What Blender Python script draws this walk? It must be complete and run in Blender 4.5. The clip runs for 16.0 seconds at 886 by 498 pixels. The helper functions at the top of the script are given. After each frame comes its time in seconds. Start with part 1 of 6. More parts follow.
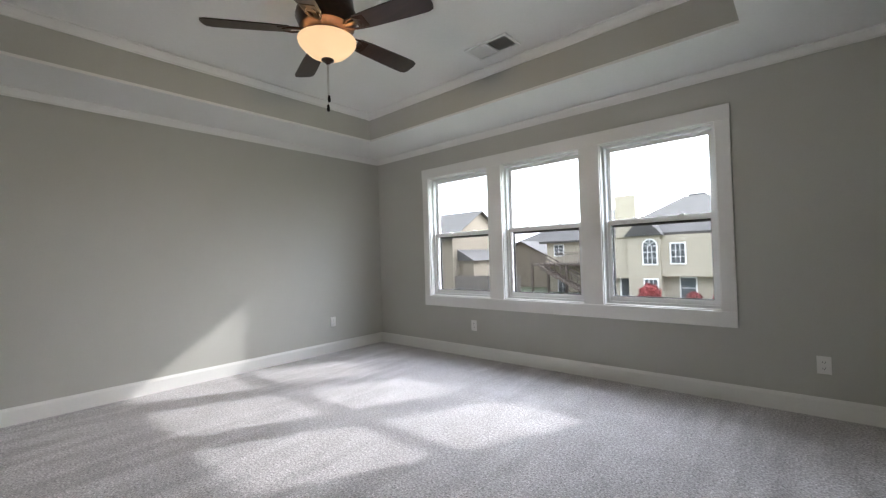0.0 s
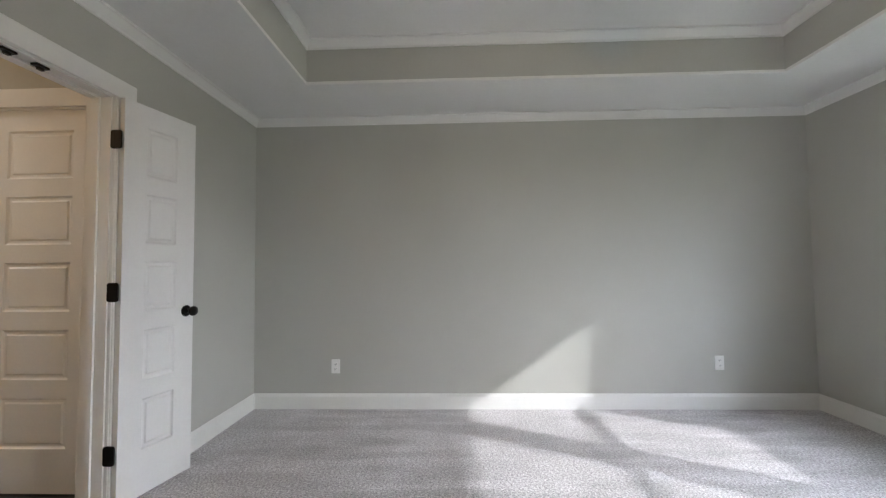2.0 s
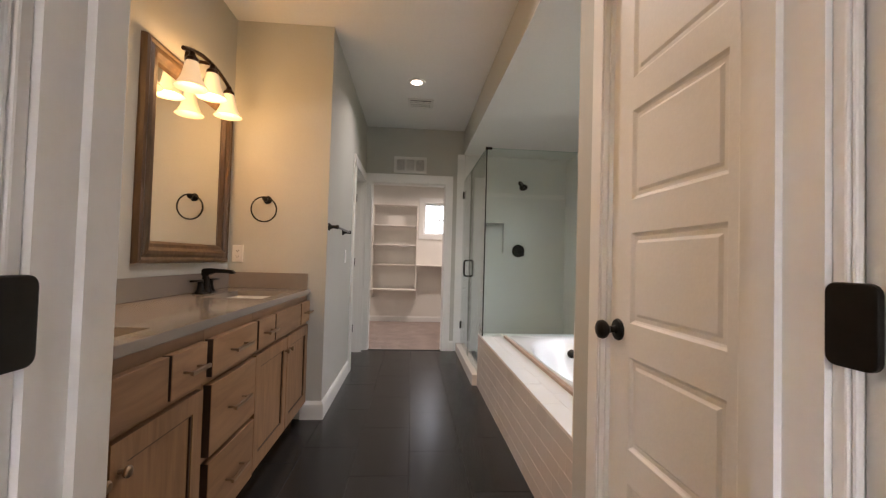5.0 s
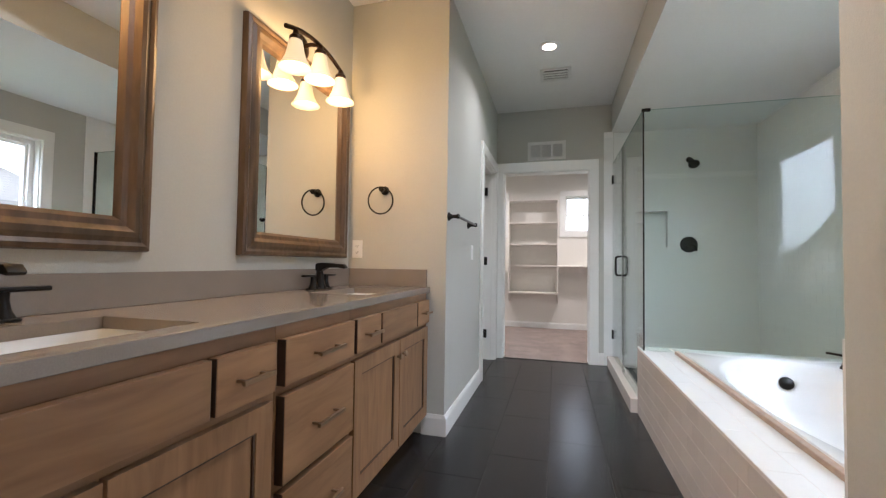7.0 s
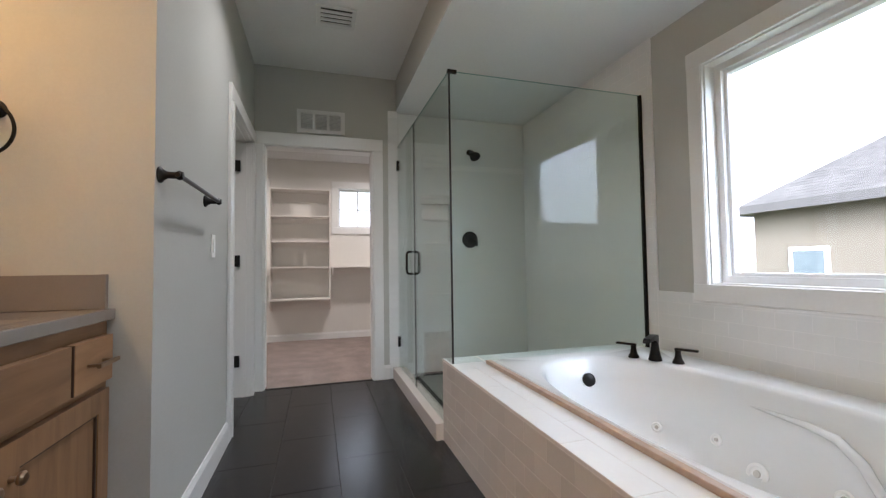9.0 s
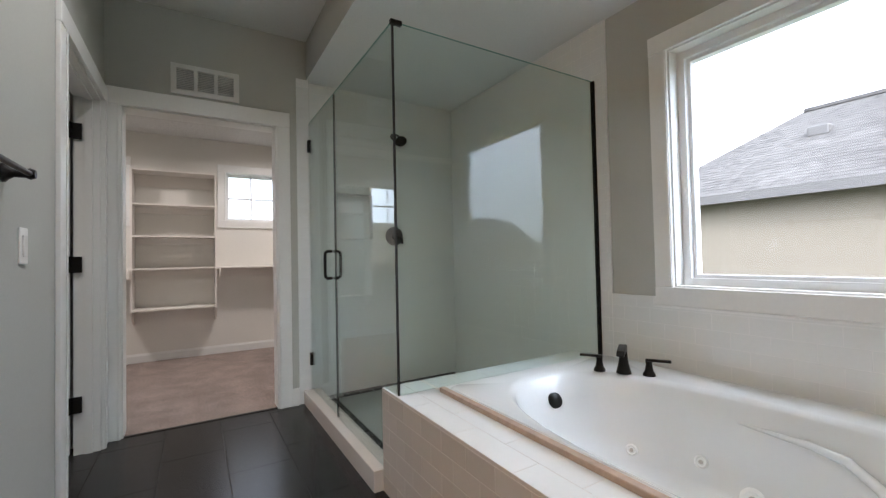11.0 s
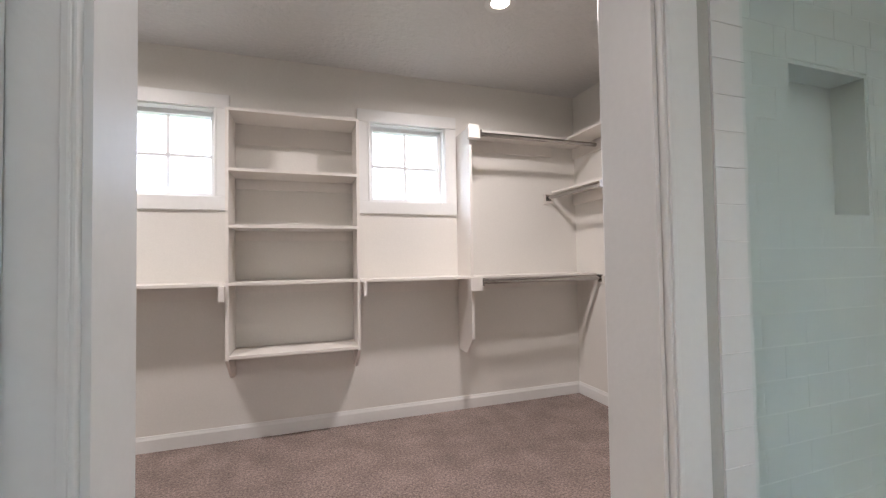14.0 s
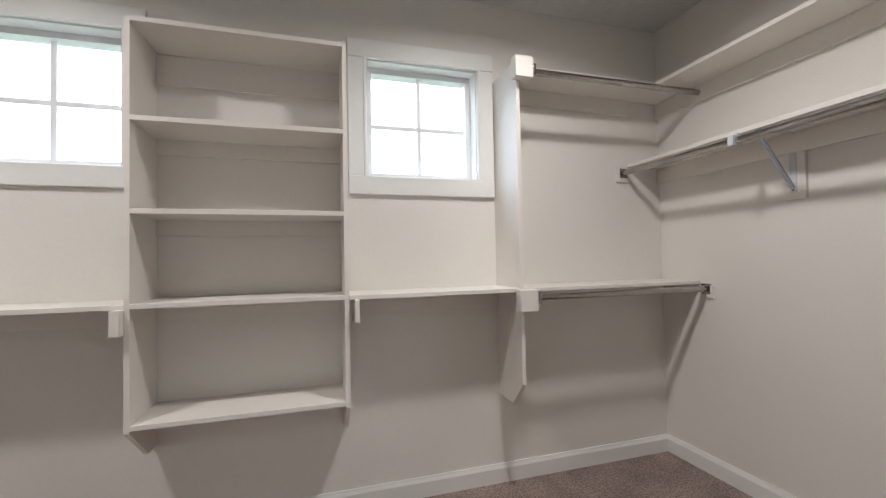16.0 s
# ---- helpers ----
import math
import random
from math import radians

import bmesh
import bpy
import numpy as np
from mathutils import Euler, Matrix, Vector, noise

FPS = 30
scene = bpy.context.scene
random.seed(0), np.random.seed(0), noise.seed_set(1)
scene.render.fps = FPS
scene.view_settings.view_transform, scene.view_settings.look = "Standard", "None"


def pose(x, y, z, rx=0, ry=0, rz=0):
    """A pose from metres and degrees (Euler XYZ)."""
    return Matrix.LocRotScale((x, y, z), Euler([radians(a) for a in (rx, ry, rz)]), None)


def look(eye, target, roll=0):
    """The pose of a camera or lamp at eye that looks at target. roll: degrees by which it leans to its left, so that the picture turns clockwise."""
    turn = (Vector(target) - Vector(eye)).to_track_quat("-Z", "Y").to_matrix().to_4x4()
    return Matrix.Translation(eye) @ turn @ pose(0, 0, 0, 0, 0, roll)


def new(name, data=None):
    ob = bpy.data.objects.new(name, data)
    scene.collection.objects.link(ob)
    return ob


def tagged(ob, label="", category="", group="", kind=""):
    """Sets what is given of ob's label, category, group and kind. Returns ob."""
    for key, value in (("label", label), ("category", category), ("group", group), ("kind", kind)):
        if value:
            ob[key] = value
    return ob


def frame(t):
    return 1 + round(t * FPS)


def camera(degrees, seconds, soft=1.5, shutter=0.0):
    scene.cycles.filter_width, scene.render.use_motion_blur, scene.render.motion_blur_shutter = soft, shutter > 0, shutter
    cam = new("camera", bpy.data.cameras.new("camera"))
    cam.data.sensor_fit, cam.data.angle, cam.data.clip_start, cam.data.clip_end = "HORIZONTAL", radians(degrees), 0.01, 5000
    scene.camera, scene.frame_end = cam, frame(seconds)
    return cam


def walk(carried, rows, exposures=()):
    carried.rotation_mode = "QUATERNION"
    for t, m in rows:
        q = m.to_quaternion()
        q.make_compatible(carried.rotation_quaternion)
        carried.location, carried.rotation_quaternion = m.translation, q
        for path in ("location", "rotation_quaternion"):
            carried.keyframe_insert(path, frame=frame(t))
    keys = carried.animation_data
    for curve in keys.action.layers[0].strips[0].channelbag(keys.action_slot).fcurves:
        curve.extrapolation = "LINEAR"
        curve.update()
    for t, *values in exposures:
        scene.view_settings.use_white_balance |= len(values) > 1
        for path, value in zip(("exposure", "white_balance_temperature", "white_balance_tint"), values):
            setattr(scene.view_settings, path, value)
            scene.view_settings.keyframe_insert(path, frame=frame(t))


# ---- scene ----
cam = camera(94.1, 16.0, soft=1.3)
PATH = [
    (0, (0.106, 0.247, 1.12), (-1.209, 1.753, 1.157), -1.7),
    (0.5, (-0.06, 0.432, 1.163), (-1.556, 1.76, 1.194), -1.6),
    (1, (-0.206, 0.717, 1.19), (-1.96, 1.676, 1.235), -1.5),
    (1.5, (-0.433, 0.972, 1.188), (-2.376, 1.444, 1.253), -1.0),
    (2, (-0.775, 1.03, 1.164), (-2.771, 0.961, 1.253), -0.6),
    (2.5, (-1.145, 0.939, 1.183), (-3.046, 0.322, 1.272), 0.0),
    (3, (-1.519, 0.805, 1.189), (-3.16, -0.336, 1.276), 1.1),
    (3.5, (-1.803, 0.531, 1.178), (-3.082, -1.005, 1.254), 1.4),
    (4, (-2.037, 0.234, 1.17), (-2.91, -1.564, 1.232), 1.7),
    (4.5, (-2.185, 0.001, 1.128), (-2.676, -1.937, 1.189), 1.8),
    (5, (-2.264, -0.244, 1.117), (-2.414, -2.238, 1.172), 1.6),
    (5.2, (-2.294, -0.332, 1.11), (-2.319, -2.331, 1.163), 1.9),
    (7.5, (-2.32, -0.889, 1.038), (-1.772, -2.811, 1.109), 0.5),
    (8, (-2.195, -1.134, 1.044), (-2.02, -3.125, 1.119), 0.1),
    (8.5, (-2.177, -1.413, 1.029), (-2.395, -3.399, 1.114), -0.3),
    (9, (-2.182, -1.616, 1.013), (-2.764, -3.528, 1.093), -0.8),
    (9.5, (-2.11, -1.723, 1.027), (-2.988, -3.519, 1.101), -1.2),
    (9.7, (-2.075, -1.747, 1.033), (-3.044, -3.496, 1.101), -1.3),
    (12, (-2.188, -2.818, 1.109), (-3.224, -4.528, 1.154), -1.2),
    (12.5, (-2.165, -3.278, 1.152), (-3.001, -5.094, 1.204), -0.9),
    (13, (-2.088, -3.787, 1.174), (-2.683, -5.696, 1.231), -0.8),
    (13.5, (-2.066, -4.281, 1.139), (-2.573, -6.214, 1.209), -0.8),
    (14, (-2.006, -4.738, 1.137), (-2.646, -6.632, 1.194), -0.9),
    (14.5, (-2.002, -5.096, 1.134), (-2.771, -6.941, 1.188), -1.1),
    (15, (-2.016, -5.361, 1.135), (-2.879, -7.164, 1.196), -1.4),
    (15.5, (-2.124, -5.539, 1.153), (-2.982, -7.345, 1.2), -1.3),
    (16, (-2.238, -5.716, 1.165), (-2.813, -7.631, 1.216), -1.1),
]
EXPO = [(0.0, 1.88, 6200, 10), (1.0, 1.83, 6100, 9), (1.5, 1.88, 6100, 9), (2.5, 2.22, 6050, 10), (3.0, 2.35, 6050, 10), (3.5, 2.4, 6050, 11), (4.0, 2.54, 6150, 12), (4.5, 2.44, 6250, 14), (5.0, 2.5, 6600, 19), (7.5, 2.95, 5600, 12), (8.5, 2.72, 5900, 15), (9.0, 2.52, 5850, 14), (12.0, 2.38, 5950, 12), (12.5, 2.78, 6400, 18), (13.0, 2.92, 6250, 18), (13.5, 2.93, 6050, 15), (14.0, 2.75, 5850, 15), (14.5, 2.5, 6300, 19), (15.2, 2.5, 5850, 12), (16.0, 2.42, 5700, 9)]
walk(cam, [(t, look(eye, target, roll)) for t, eye, target, roll in PATH], EXPO)

# world: thin bright overcast over a low sun
SUN_WAY = Vector((-0.75, -1.46, -1.0)).normalized()
world = bpy.data.worlds.new("sky")
scene.world = world
world.use_nodes = True
wn, wl = world.node_tree.nodes, world.node_tree.links
wn.clear()
sky = wn.new("ShaderNodeTexSky")
sky.sky_type, sky.sun_disc = "NISHITA", False
sky.sun_elevation = math.asin(-SUN_WAY.z)
sky.sun_rotation = math.atan2(-SUN_WAY.x, -SUN_WAY.y)
sky.dust_density, sky.air_density = 3.0, 1.0
wcoord = wn.new("ShaderNodeTexCoord")
wnoise = wn.new("ShaderNodeTexNoise")
wnoise.inputs["Scale"].default_value, wnoise.inputs["Detail"].default_value = 2.2, 5.0
wramp = wn.new("ShaderNodeValToRGB")
wramp.color_ramp.elements[0].position, wramp.color_ramp.elements[0].color = 0.3, (8.2, 8.9, 10.0, 1)
wramp.color_ramp.elements[1].position, wramp.color_ramp.elements[1].color = 0.7, (12.0, 12.3, 12.6, 1)
wmix = wn.new("ShaderNodeMixRGB")
wmix.inputs[0].default_value = 0.85
wback, wout = wn.new("ShaderNodeBackground"), wn.new("ShaderNodeOutputWorld")
wback.inputs[1].default_value = 0.15
wl.new(wcoord.outputs["Generated"], wnoise.inputs["Vector"])
wl.new(wnoise.outputs["Fac"], wramp.inputs["Fac"])
wl.new(sky.outputs[0], wmix.inputs[1])
wl.new(wramp.outputs[0], wmix.inputs[2])
# an overcast dome is darker towards the horizon and brighter round the veiled sun
wdot = wn.new("ShaderNodeVectorMath")
wdot.operation, wdot.inputs[1].default_value = "DOT_PRODUCT", -SUN_WAY
waure = wn.new("ShaderNodeMapRange")
waure.interpolation_type = "SMOOTHSTEP"
waure.inputs[1].default_value, waure.inputs[2].default_value = 0.15, 1.0
waure.inputs[3].default_value, waure.inputs[4].default_value = 1.0, 3.2
wsep = wn.new("ShaderNodeSeparateXYZ")
wrise = wn.new("ShaderNodeMapRange")
wrise.inputs[1].default_value, wrise.inputs[2].default_value = 0.0, 0.7
wrise.inputs[3].default_value, wrise.inputs[4].default_value = 0.45, 1.15
wgain = wn.new("ShaderNodeMath")
wgain.operation = "MULTIPLY"
wtone = wn.new("ShaderNodeVectorMath")
wtone.operation = "SCALE"
wl.new(wcoord.outputs["Generated"], wdot.inputs[0])
wl.new(wdot.outputs["Value"], waure.inputs[0])
wl.new(wcoord.outputs["Generated"], wsep.inputs[0])
wl.new(wsep.outputs["Z"], wrise.inputs[0])
wl.new(waure.outputs[0], wgain.inputs[0])
wl.new(wrise.outputs[0], wgain.inputs[1])
wl.new(wmix.outputs[0], wtone.inputs[0])
wl.new(wgain.outputs[0], wtone.inputs["Scale"])
wl.new(wtone.outputs[0], wback.inputs[0])
wl.new(wback.outputs[0], wout.inputs[0])

sun_data = bpy.data.lights.new("sun", "SUN")
sun_data.energy, sun_data.angle, sun_data.color = 0.92, radians(1.6), (1.0, 0.97, 0.92)
sun = new("sun", sun_data)
sun.matrix_world = look((0, 0, 20), Vector((0, 0, 20)) + SUN_WAY)


def lamp(name, place, watts, radius=0.03, color=(1.0, 0.72, 0.45), kind="POINT", aim=None, spread=140):
    data = bpy.data.lights.new(name, kind)
    data.energy, data.color = watts, color
    if kind == "POINT":
        data.shadow_soft_size = radius
    if kind == "AREA":
        data.shape, data.size, data.spread = "DISK", 2 * radius, radians(spread)
    ob = new(name, data)
    ob.matrix_world = look(place, aim) if aim else pose(*place)
    return ob


FAN_X, FAN_Y = -1.895, 1.59
lamp("fan_bulb", (FAN_X, FAN_Y, 2.33), 6, 0.05, (1.0, 0.80, 0.58))
CANS_BATH = [(-2.262, -3.998, 2.745), (-2.332, -2.215, 2.745)]
for c in CANS_BATH:
    lamp("can_bulb", (c[0], c[1], c[2] - 0.02), 1.6, 0.04, (1.0, 0.94, 0.87), "AREA", (c[0], c[1], 0))
# the second can is out of view, added to light the rest of the closet
CLOSET_CANS = [(-3.02, -6.71, 2.53), (-0.9, -6.71, 2.53)]
for c in CLOSET_CANS:
    lamp("can_bulb", (c[0], c[1], c[2] - 0.02), 3.5, 0.085, (1.0, 0.87, 0.75), "AREA", (c[0], c[1], 0), 163)
SIDE_CAN = (-0.72, -4.35, 2.45)
lamp("can_bulb", (SIDE_CAN[0], SIDE_CAN[1], SIDE_CAN[2] - 0.02), 1.1, 0.04, (1.0, 0.80, 0.62), "AREA", (SIDE_CAN[0], SIDE_CAN[1], 0))
VAN_LIGHTS = [-2.60, -1.32]
BELLS = [-0.21, 0.0, 0.21]
for vy in VAN_LIGHTS:
    for b in BELLS:
        lamp("vanity_bulb", (-1.13, vy + b, 2.02), 0.58, 0.03, (1.0, 0.57, 0.21))

# ---- materials ----
def material(name, color, rough=0.5, metal=0.0, grain=0.0, grain_scale=60.0, stain=0.0, stain_scale=1.5, bump=0.0, bump_scale=200.0, random_tint=0.0, spec=0.5, coat=0.0, stretch=None):
    """Principled surface with fine grain, broad stains and relief, all in object space."""
    m = bpy.data.materials.new(name)
    m.use_nodes = True
    n, l = m.node_tree.nodes, m.node_tree.links
    p = n["Principled BSDF"]
    p.inputs["Roughness"].default_value, p.inputs["Metallic"].default_value = rough, metal
    p.inputs["Specular IOR Level"].default_value = spec
    p.inputs["Coat Weight"].default_value = coat
    coord = n.new("ShaderNodeTexCoord")
    vec = coord.outputs["Object"]
    if stretch:
        mapping = n.new("ShaderNodeMapping")
        mapping.inputs["Scale"].default_value = stretch
        l.new(vec, mapping.inputs["Vector"])
        vec = mapping.outputs[0]

    def noise_node(scale, detail):
        t = n.new("ShaderNodeTexNoise")
        t.inputs["Scale"].default_value, t.inputs["Detail"].default_value = scale, detail
        l.new(vec, t.inputs["Vector"])
        return t.outputs["Fac"]

    def span(value, low, high):
        r = n.new("ShaderNodeMapRange")
        r.inputs[1].default_value, r.inputs[2].default_value = 0.3, 0.7
        r.inputs[3].default_value, r.inputs[4].default_value = low, high
        l.new(value, r.inputs[0])
        return r.outputs[0]

    factors = []
    if grain:
        factors.append(span(noise_node(grain_scale, 4), 1 - grain, 1 + grain))
    if stain:
        factors.append(span(noise_node(stain_scale, 3), 1 - stain, 1 + stain))
    if random_tint:
        info = n.new("ShaderNodeObjectInfo")
        r = n.new("ShaderNodeMapRange")
        r.inputs[3].default_value, r.inputs[4].default_value = 1 - random_tint, 1 + random_tint
        l.new(info.outputs["Random"], r.inputs[0])
        factors.append(r.outputs[0])
    value = None
    for f in factors:
        if value is None:
            value = f
        else:
            mul = n.new("ShaderNodeMath")
            mul.operation = "MULTIPLY"
            l.new(value, mul.inputs[0])
            l.new(f, mul.inputs[1])
            value = mul.outputs[0]
    if value is not None:
        sc = n.new("ShaderNodeVectorMath")
        sc.operation = "SCALE"
        sc.inputs[0].default_value = color
        l.new(value, sc.inputs["Scale"])
        l.new(sc.outputs[0], p.inputs["Base Color"])
    else:
        p.inputs["Base Color"].default_value = (*color, 1)
    if bump:
        b = n.new("ShaderNodeBump")
        b.inputs["Strength"].default_value, b.inputs["Distance"].default_value = 1.0, bump
        l.new(noise_node(bump_scale, 3), b.inputs["Height"])
        l.new(b.outputs[0], p.inputs["Normal"])
    return m


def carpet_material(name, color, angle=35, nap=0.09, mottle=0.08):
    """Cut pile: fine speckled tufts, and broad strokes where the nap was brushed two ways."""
    m = bpy.data.materials.new(name)
    m.use_nodes = True
    n, l = m.node_tree.nodes, m.node_tree.links
    p = n["Principled BSDF"]
    p.inputs["Roughness"].default_value, p.inputs["Specular IOR Level"].default_value = 0.95, 0.1
    p.inputs["Sheen Weight"].default_value, p.inputs["Sheen Roughness"].default_value = 0.25, 0.5
    coord = n.new("ShaderNodeTexCoord")

    def noise(scale, detail, vec):
        t = n.new("ShaderNodeTexNoise")
        t.inputs["Scale"].default_value, t.inputs["Detail"].default_value = scale, detail
        l.new(vec, t.inputs["Vector"])
        return t.outputs["Fac"]

    def span(value, low, high, a=0.3, b=0.7):
        r = n.new("ShaderNodeMapRange")
        r.inputs[1].default_value, r.inputs[2].default_value = a, b
        r.inputs[3].default_value, r.inputs[4].default_value = low, high
        l.new(value, r.inputs[0])
        return r.outputs[0]

    def times(a, b):
        t = n.new("ShaderNodeMath")
        t.operation = "MULTIPLY"
        l.new(a, t.inputs[0])
        l.new(b, t.inputs[1])
        return t.outputs[0]

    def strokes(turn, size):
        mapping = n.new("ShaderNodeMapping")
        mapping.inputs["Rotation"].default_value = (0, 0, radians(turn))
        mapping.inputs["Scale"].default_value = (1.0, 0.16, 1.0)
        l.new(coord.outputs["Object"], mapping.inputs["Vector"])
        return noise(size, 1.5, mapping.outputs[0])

    flat = coord.outputs["Object"]
    tuft = noise(110.0, 4.0, flat)
    clump = noise(58.0, 4.0, flat)
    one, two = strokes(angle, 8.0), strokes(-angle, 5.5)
    value = times(span(tuft, 0.45, 1.5), span(clump, 0.74, 1.26))
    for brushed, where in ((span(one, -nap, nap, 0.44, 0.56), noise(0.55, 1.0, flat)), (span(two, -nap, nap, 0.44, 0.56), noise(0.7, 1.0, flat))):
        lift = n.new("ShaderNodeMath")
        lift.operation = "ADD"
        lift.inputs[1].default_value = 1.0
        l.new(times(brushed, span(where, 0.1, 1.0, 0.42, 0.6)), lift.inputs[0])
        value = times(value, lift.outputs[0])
    value = times(value, span(noise(0.9, 2.0, flat), 0.95, 1.05))
    value = times(value, span(noise(5.5, 5.0, flat), 1 - mottle, 1 + mottle))
    sc = n.new("ShaderNodeVectorMath")
    sc.operation = "SCALE"
    sc.inputs[0].default_value = color
    l.new(value, sc.inputs["Scale"])
    l.new(sc.outputs[0], p.inputs["Base Color"])
    b = n.new("ShaderNodeBump")
    b.inputs["Strength"].default_value, b.inputs["Distance"].default_value = 0.9, 0.006
    l.new(clump, b.inputs["Height"])
    b2 = n.new("ShaderNodeBump")
    b2.inputs["Strength"].default_value, b2.inputs["Distance"].default_value = 0.25, 0.008
    l.new(one, b2.inputs["Height"])
    l.new(b2.outputs[0], b.inputs["Normal"])
    l.new(b.outputs[0], p.inputs["Normal"])
    return m


def wood_material(name, color, dark, along=(1, 1, 1), rough=0.45, scale=6.0):
    m = material(name, color, rough=rough)
    n, l = m.node_tree.nodes, m.node_tree.links
    p = n["Principled BSDF"]
    coord = n.new("ShaderNodeTexCoord")
    mapping = n.new("ShaderNodeMapping")
    mapping.inputs["Scale"].default_value = along
    l.new(coord.outputs["Object"], mapping.inputs["Vector"])
    t = n.new("ShaderNodeTexNoise")
    t.inputs["Scale"].default_value, t.inputs["Detail"].default_value, t.inputs["Distortion"].default_value = scale, 8.0, 0.6
    l.new(mapping.outputs[0], t.inputs["Vector"])
    ramp = n.new("ShaderNodeValToRGB")
    ramp.color_ramp.elements[0].position, ramp.color_ramp.elements[0].color = 0.3, (*dark, 1)
    ramp.color_ramp.elements[1].position, ramp.color_ramp.elements[1].color = 0.68, (*color, 1)
    l.new(t.outputs["Fac"], ramp.inputs["Fac"])
    info = n.new("ShaderNodeObjectInfo")
    r = n.new("ShaderNodeMapRange")
    r.inputs[3].default_value, r.inputs[4].default_value = 0.82, 1.12
    l.new(info.outputs["Random"], r.inputs[0])
    sc = n.new("ShaderNodeVectorMath")
    sc.operation = "SCALE"
    l.new(ramp.outputs[0], sc.inputs[0])
    l.new(r.outputs[0], sc.inputs["Scale"])
    l.new(sc.outputs[0], p.inputs["Base Color"])
    b = n.new("ShaderNodeBump")
    b.inputs["Strength"].default_value, b.inputs["Distance"].default_value = 0.3, 0.002
    l.new(t.outputs["Fac"], b.inputs["Height"])
    l.new(b.outputs[0], p.inputs["Normal"])
    return m


def glass_material(name, color=(1, 1, 1), mirror_ior=1.45):
    m = bpy.data.materials.new(name)
    m.use_nodes = True
    n, l = m.node_tree.nodes, m.node_tree.links
    n.clear()
    clear, gloss = n.new("ShaderNodeBsdfTransparent"), n.new("ShaderNodeBsdfGlossy")
    clear.inputs[0].default_value = (*color, 1)
    gloss.inputs["Roughness"].default_value = 0.0
    weight = n.new("ShaderNodeLayerWeight")
    weight.inputs[0].default_value = 0.5
    power = n.new("ShaderNodeMath")
    power.operation = "POWER"
    power.inputs[1].default_value = 4.5
    l.new(weight.outputs["Facing"], power.inputs[0])
    fres = n.new("ShaderNodeMapRange")
    f0 = ((mirror_ior - 1) / (mirror_ior + 1)) ** 2
    fres.inputs[3].default_value, fres.inputs[4].default_value = f0, 1.0
    l.new(power.outputs[0], fres.inputs[0])
    mix, out = n.new("ShaderNodeMixShader"), n.new("ShaderNodeOutputMaterial")
    l.new(fres.outputs[0], mix.inputs[0])
    l.new(clear.outputs[0], mix.inputs[1])
    l.new(gloss.outputs[0], mix.inputs[2])
    l.new(mix.outputs[0], out.inputs[0])
    return m


def glow_material(name, color, strength, base=(0.9, 0.85, 0.75)):
    m = material(name, base, rough=0.35)
    p = m.node_tree.nodes["Principled BSDF"]
    p.inputs["Emission Color"].default_value = (*color, 1)
    p.inputs["Emission Strength"].default_value = strength
    return m


M_WALL = material("greige_paint", (0.50, 0.502, 0.468), 0.75, grain=0.02, grain_scale=120, stain=0.02, bump=0.0006, bump_scale=260, spec=0.3)
M_WALL_C = material("pale_closet_paint", (0.77, 0.75, 0.705), 0.75, grain=0.02, grain_scale=120, stain=0.02, bump=0.0006, bump_scale=260, spec=0.3)
M_CEIL = material("ceiling_paint", (0.80, 0.80, 0.78), 0.85, grain=0.015, stain=0.015, bump=0.0010, bump_scale=140, spec=0.2)
M_CEIL_TEX = material("knockdown_ceiling", (0.66, 0.655, 0.64), 0.33, grain=0.02, stain=0.02, bump=0.011, bump_scale=30, spec=0.3)
M_TRIM = material("white_trim_paint", (0.80, 0.80, 0.78), 0.38, grain=0.012, stain=0.015, bump=0.0003, bump_scale=90)
M_DOOR = material("white_door_paint", (0.80, 0.80, 0.79), 0.42, grain=0.015, grain_scale=90, stain=0.015, bump=0.0004, bump_scale=120)
M_VINYL = material("white_vinyl", (0.82, 0.83, 0.83), 0.35, grain=0.01)
M_BLACK = material("oil_rubbed_black", (0.012, 0.011, 0.010), 0.35, metal=0.6, grain=0.2, grain_scale=40)
M_GASKET = material("black_gasket", (0.01, 0.01, 0.01), 0.5, grain=0.1)
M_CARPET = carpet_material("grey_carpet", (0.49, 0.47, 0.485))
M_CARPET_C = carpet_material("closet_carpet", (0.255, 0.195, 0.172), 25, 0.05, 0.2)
M_GROUT_D = material("cream_grout", (0.69, 0.635, 0.59), 0.5, grain=0.05, bump=0.0004, bump_scale=300)
M_PULL = material("champagne_bronze", (0.36, 0.26, 0.175), 0.34, metal=1.0, grain=0.08, grain_scale=80)
M_TILE_F = material("charcoal_floor_tile", (0.019, 0.018, 0.018), 0.27, grain=0.25, grain_scale=14, stain=0.2, stain_scale=3, bump=0.0008, bump_scale=30, random_tint=0.06, spec=0.32, stretch=(3, 0.5, 1))
M_GROUT_F = material("grey_grout", (0.085, 0.082, 0.078), 0.9, grain=0.15, bump=0.001, bump_scale=300)
M_TILE_W = material("white_subway_tile", (0.79, 0.80, 0.79), 0.14, grain=0.01, stain=0.02, random_tint=0.008, bump=0.0004, bump_scale=12)
M_TILE_D = material("cream_subway_tile", (0.68, 0.62, 0.57), 0.2, grain=0.015, stain=0.03, random_tint=0.04, bump=0.0005, bump_scale=12)
M_GROUT_W = material("white_grout", (0.82, 0.82, 0.81), 0.6, grain=0.04, bump=0.0004, bump_scale=300)
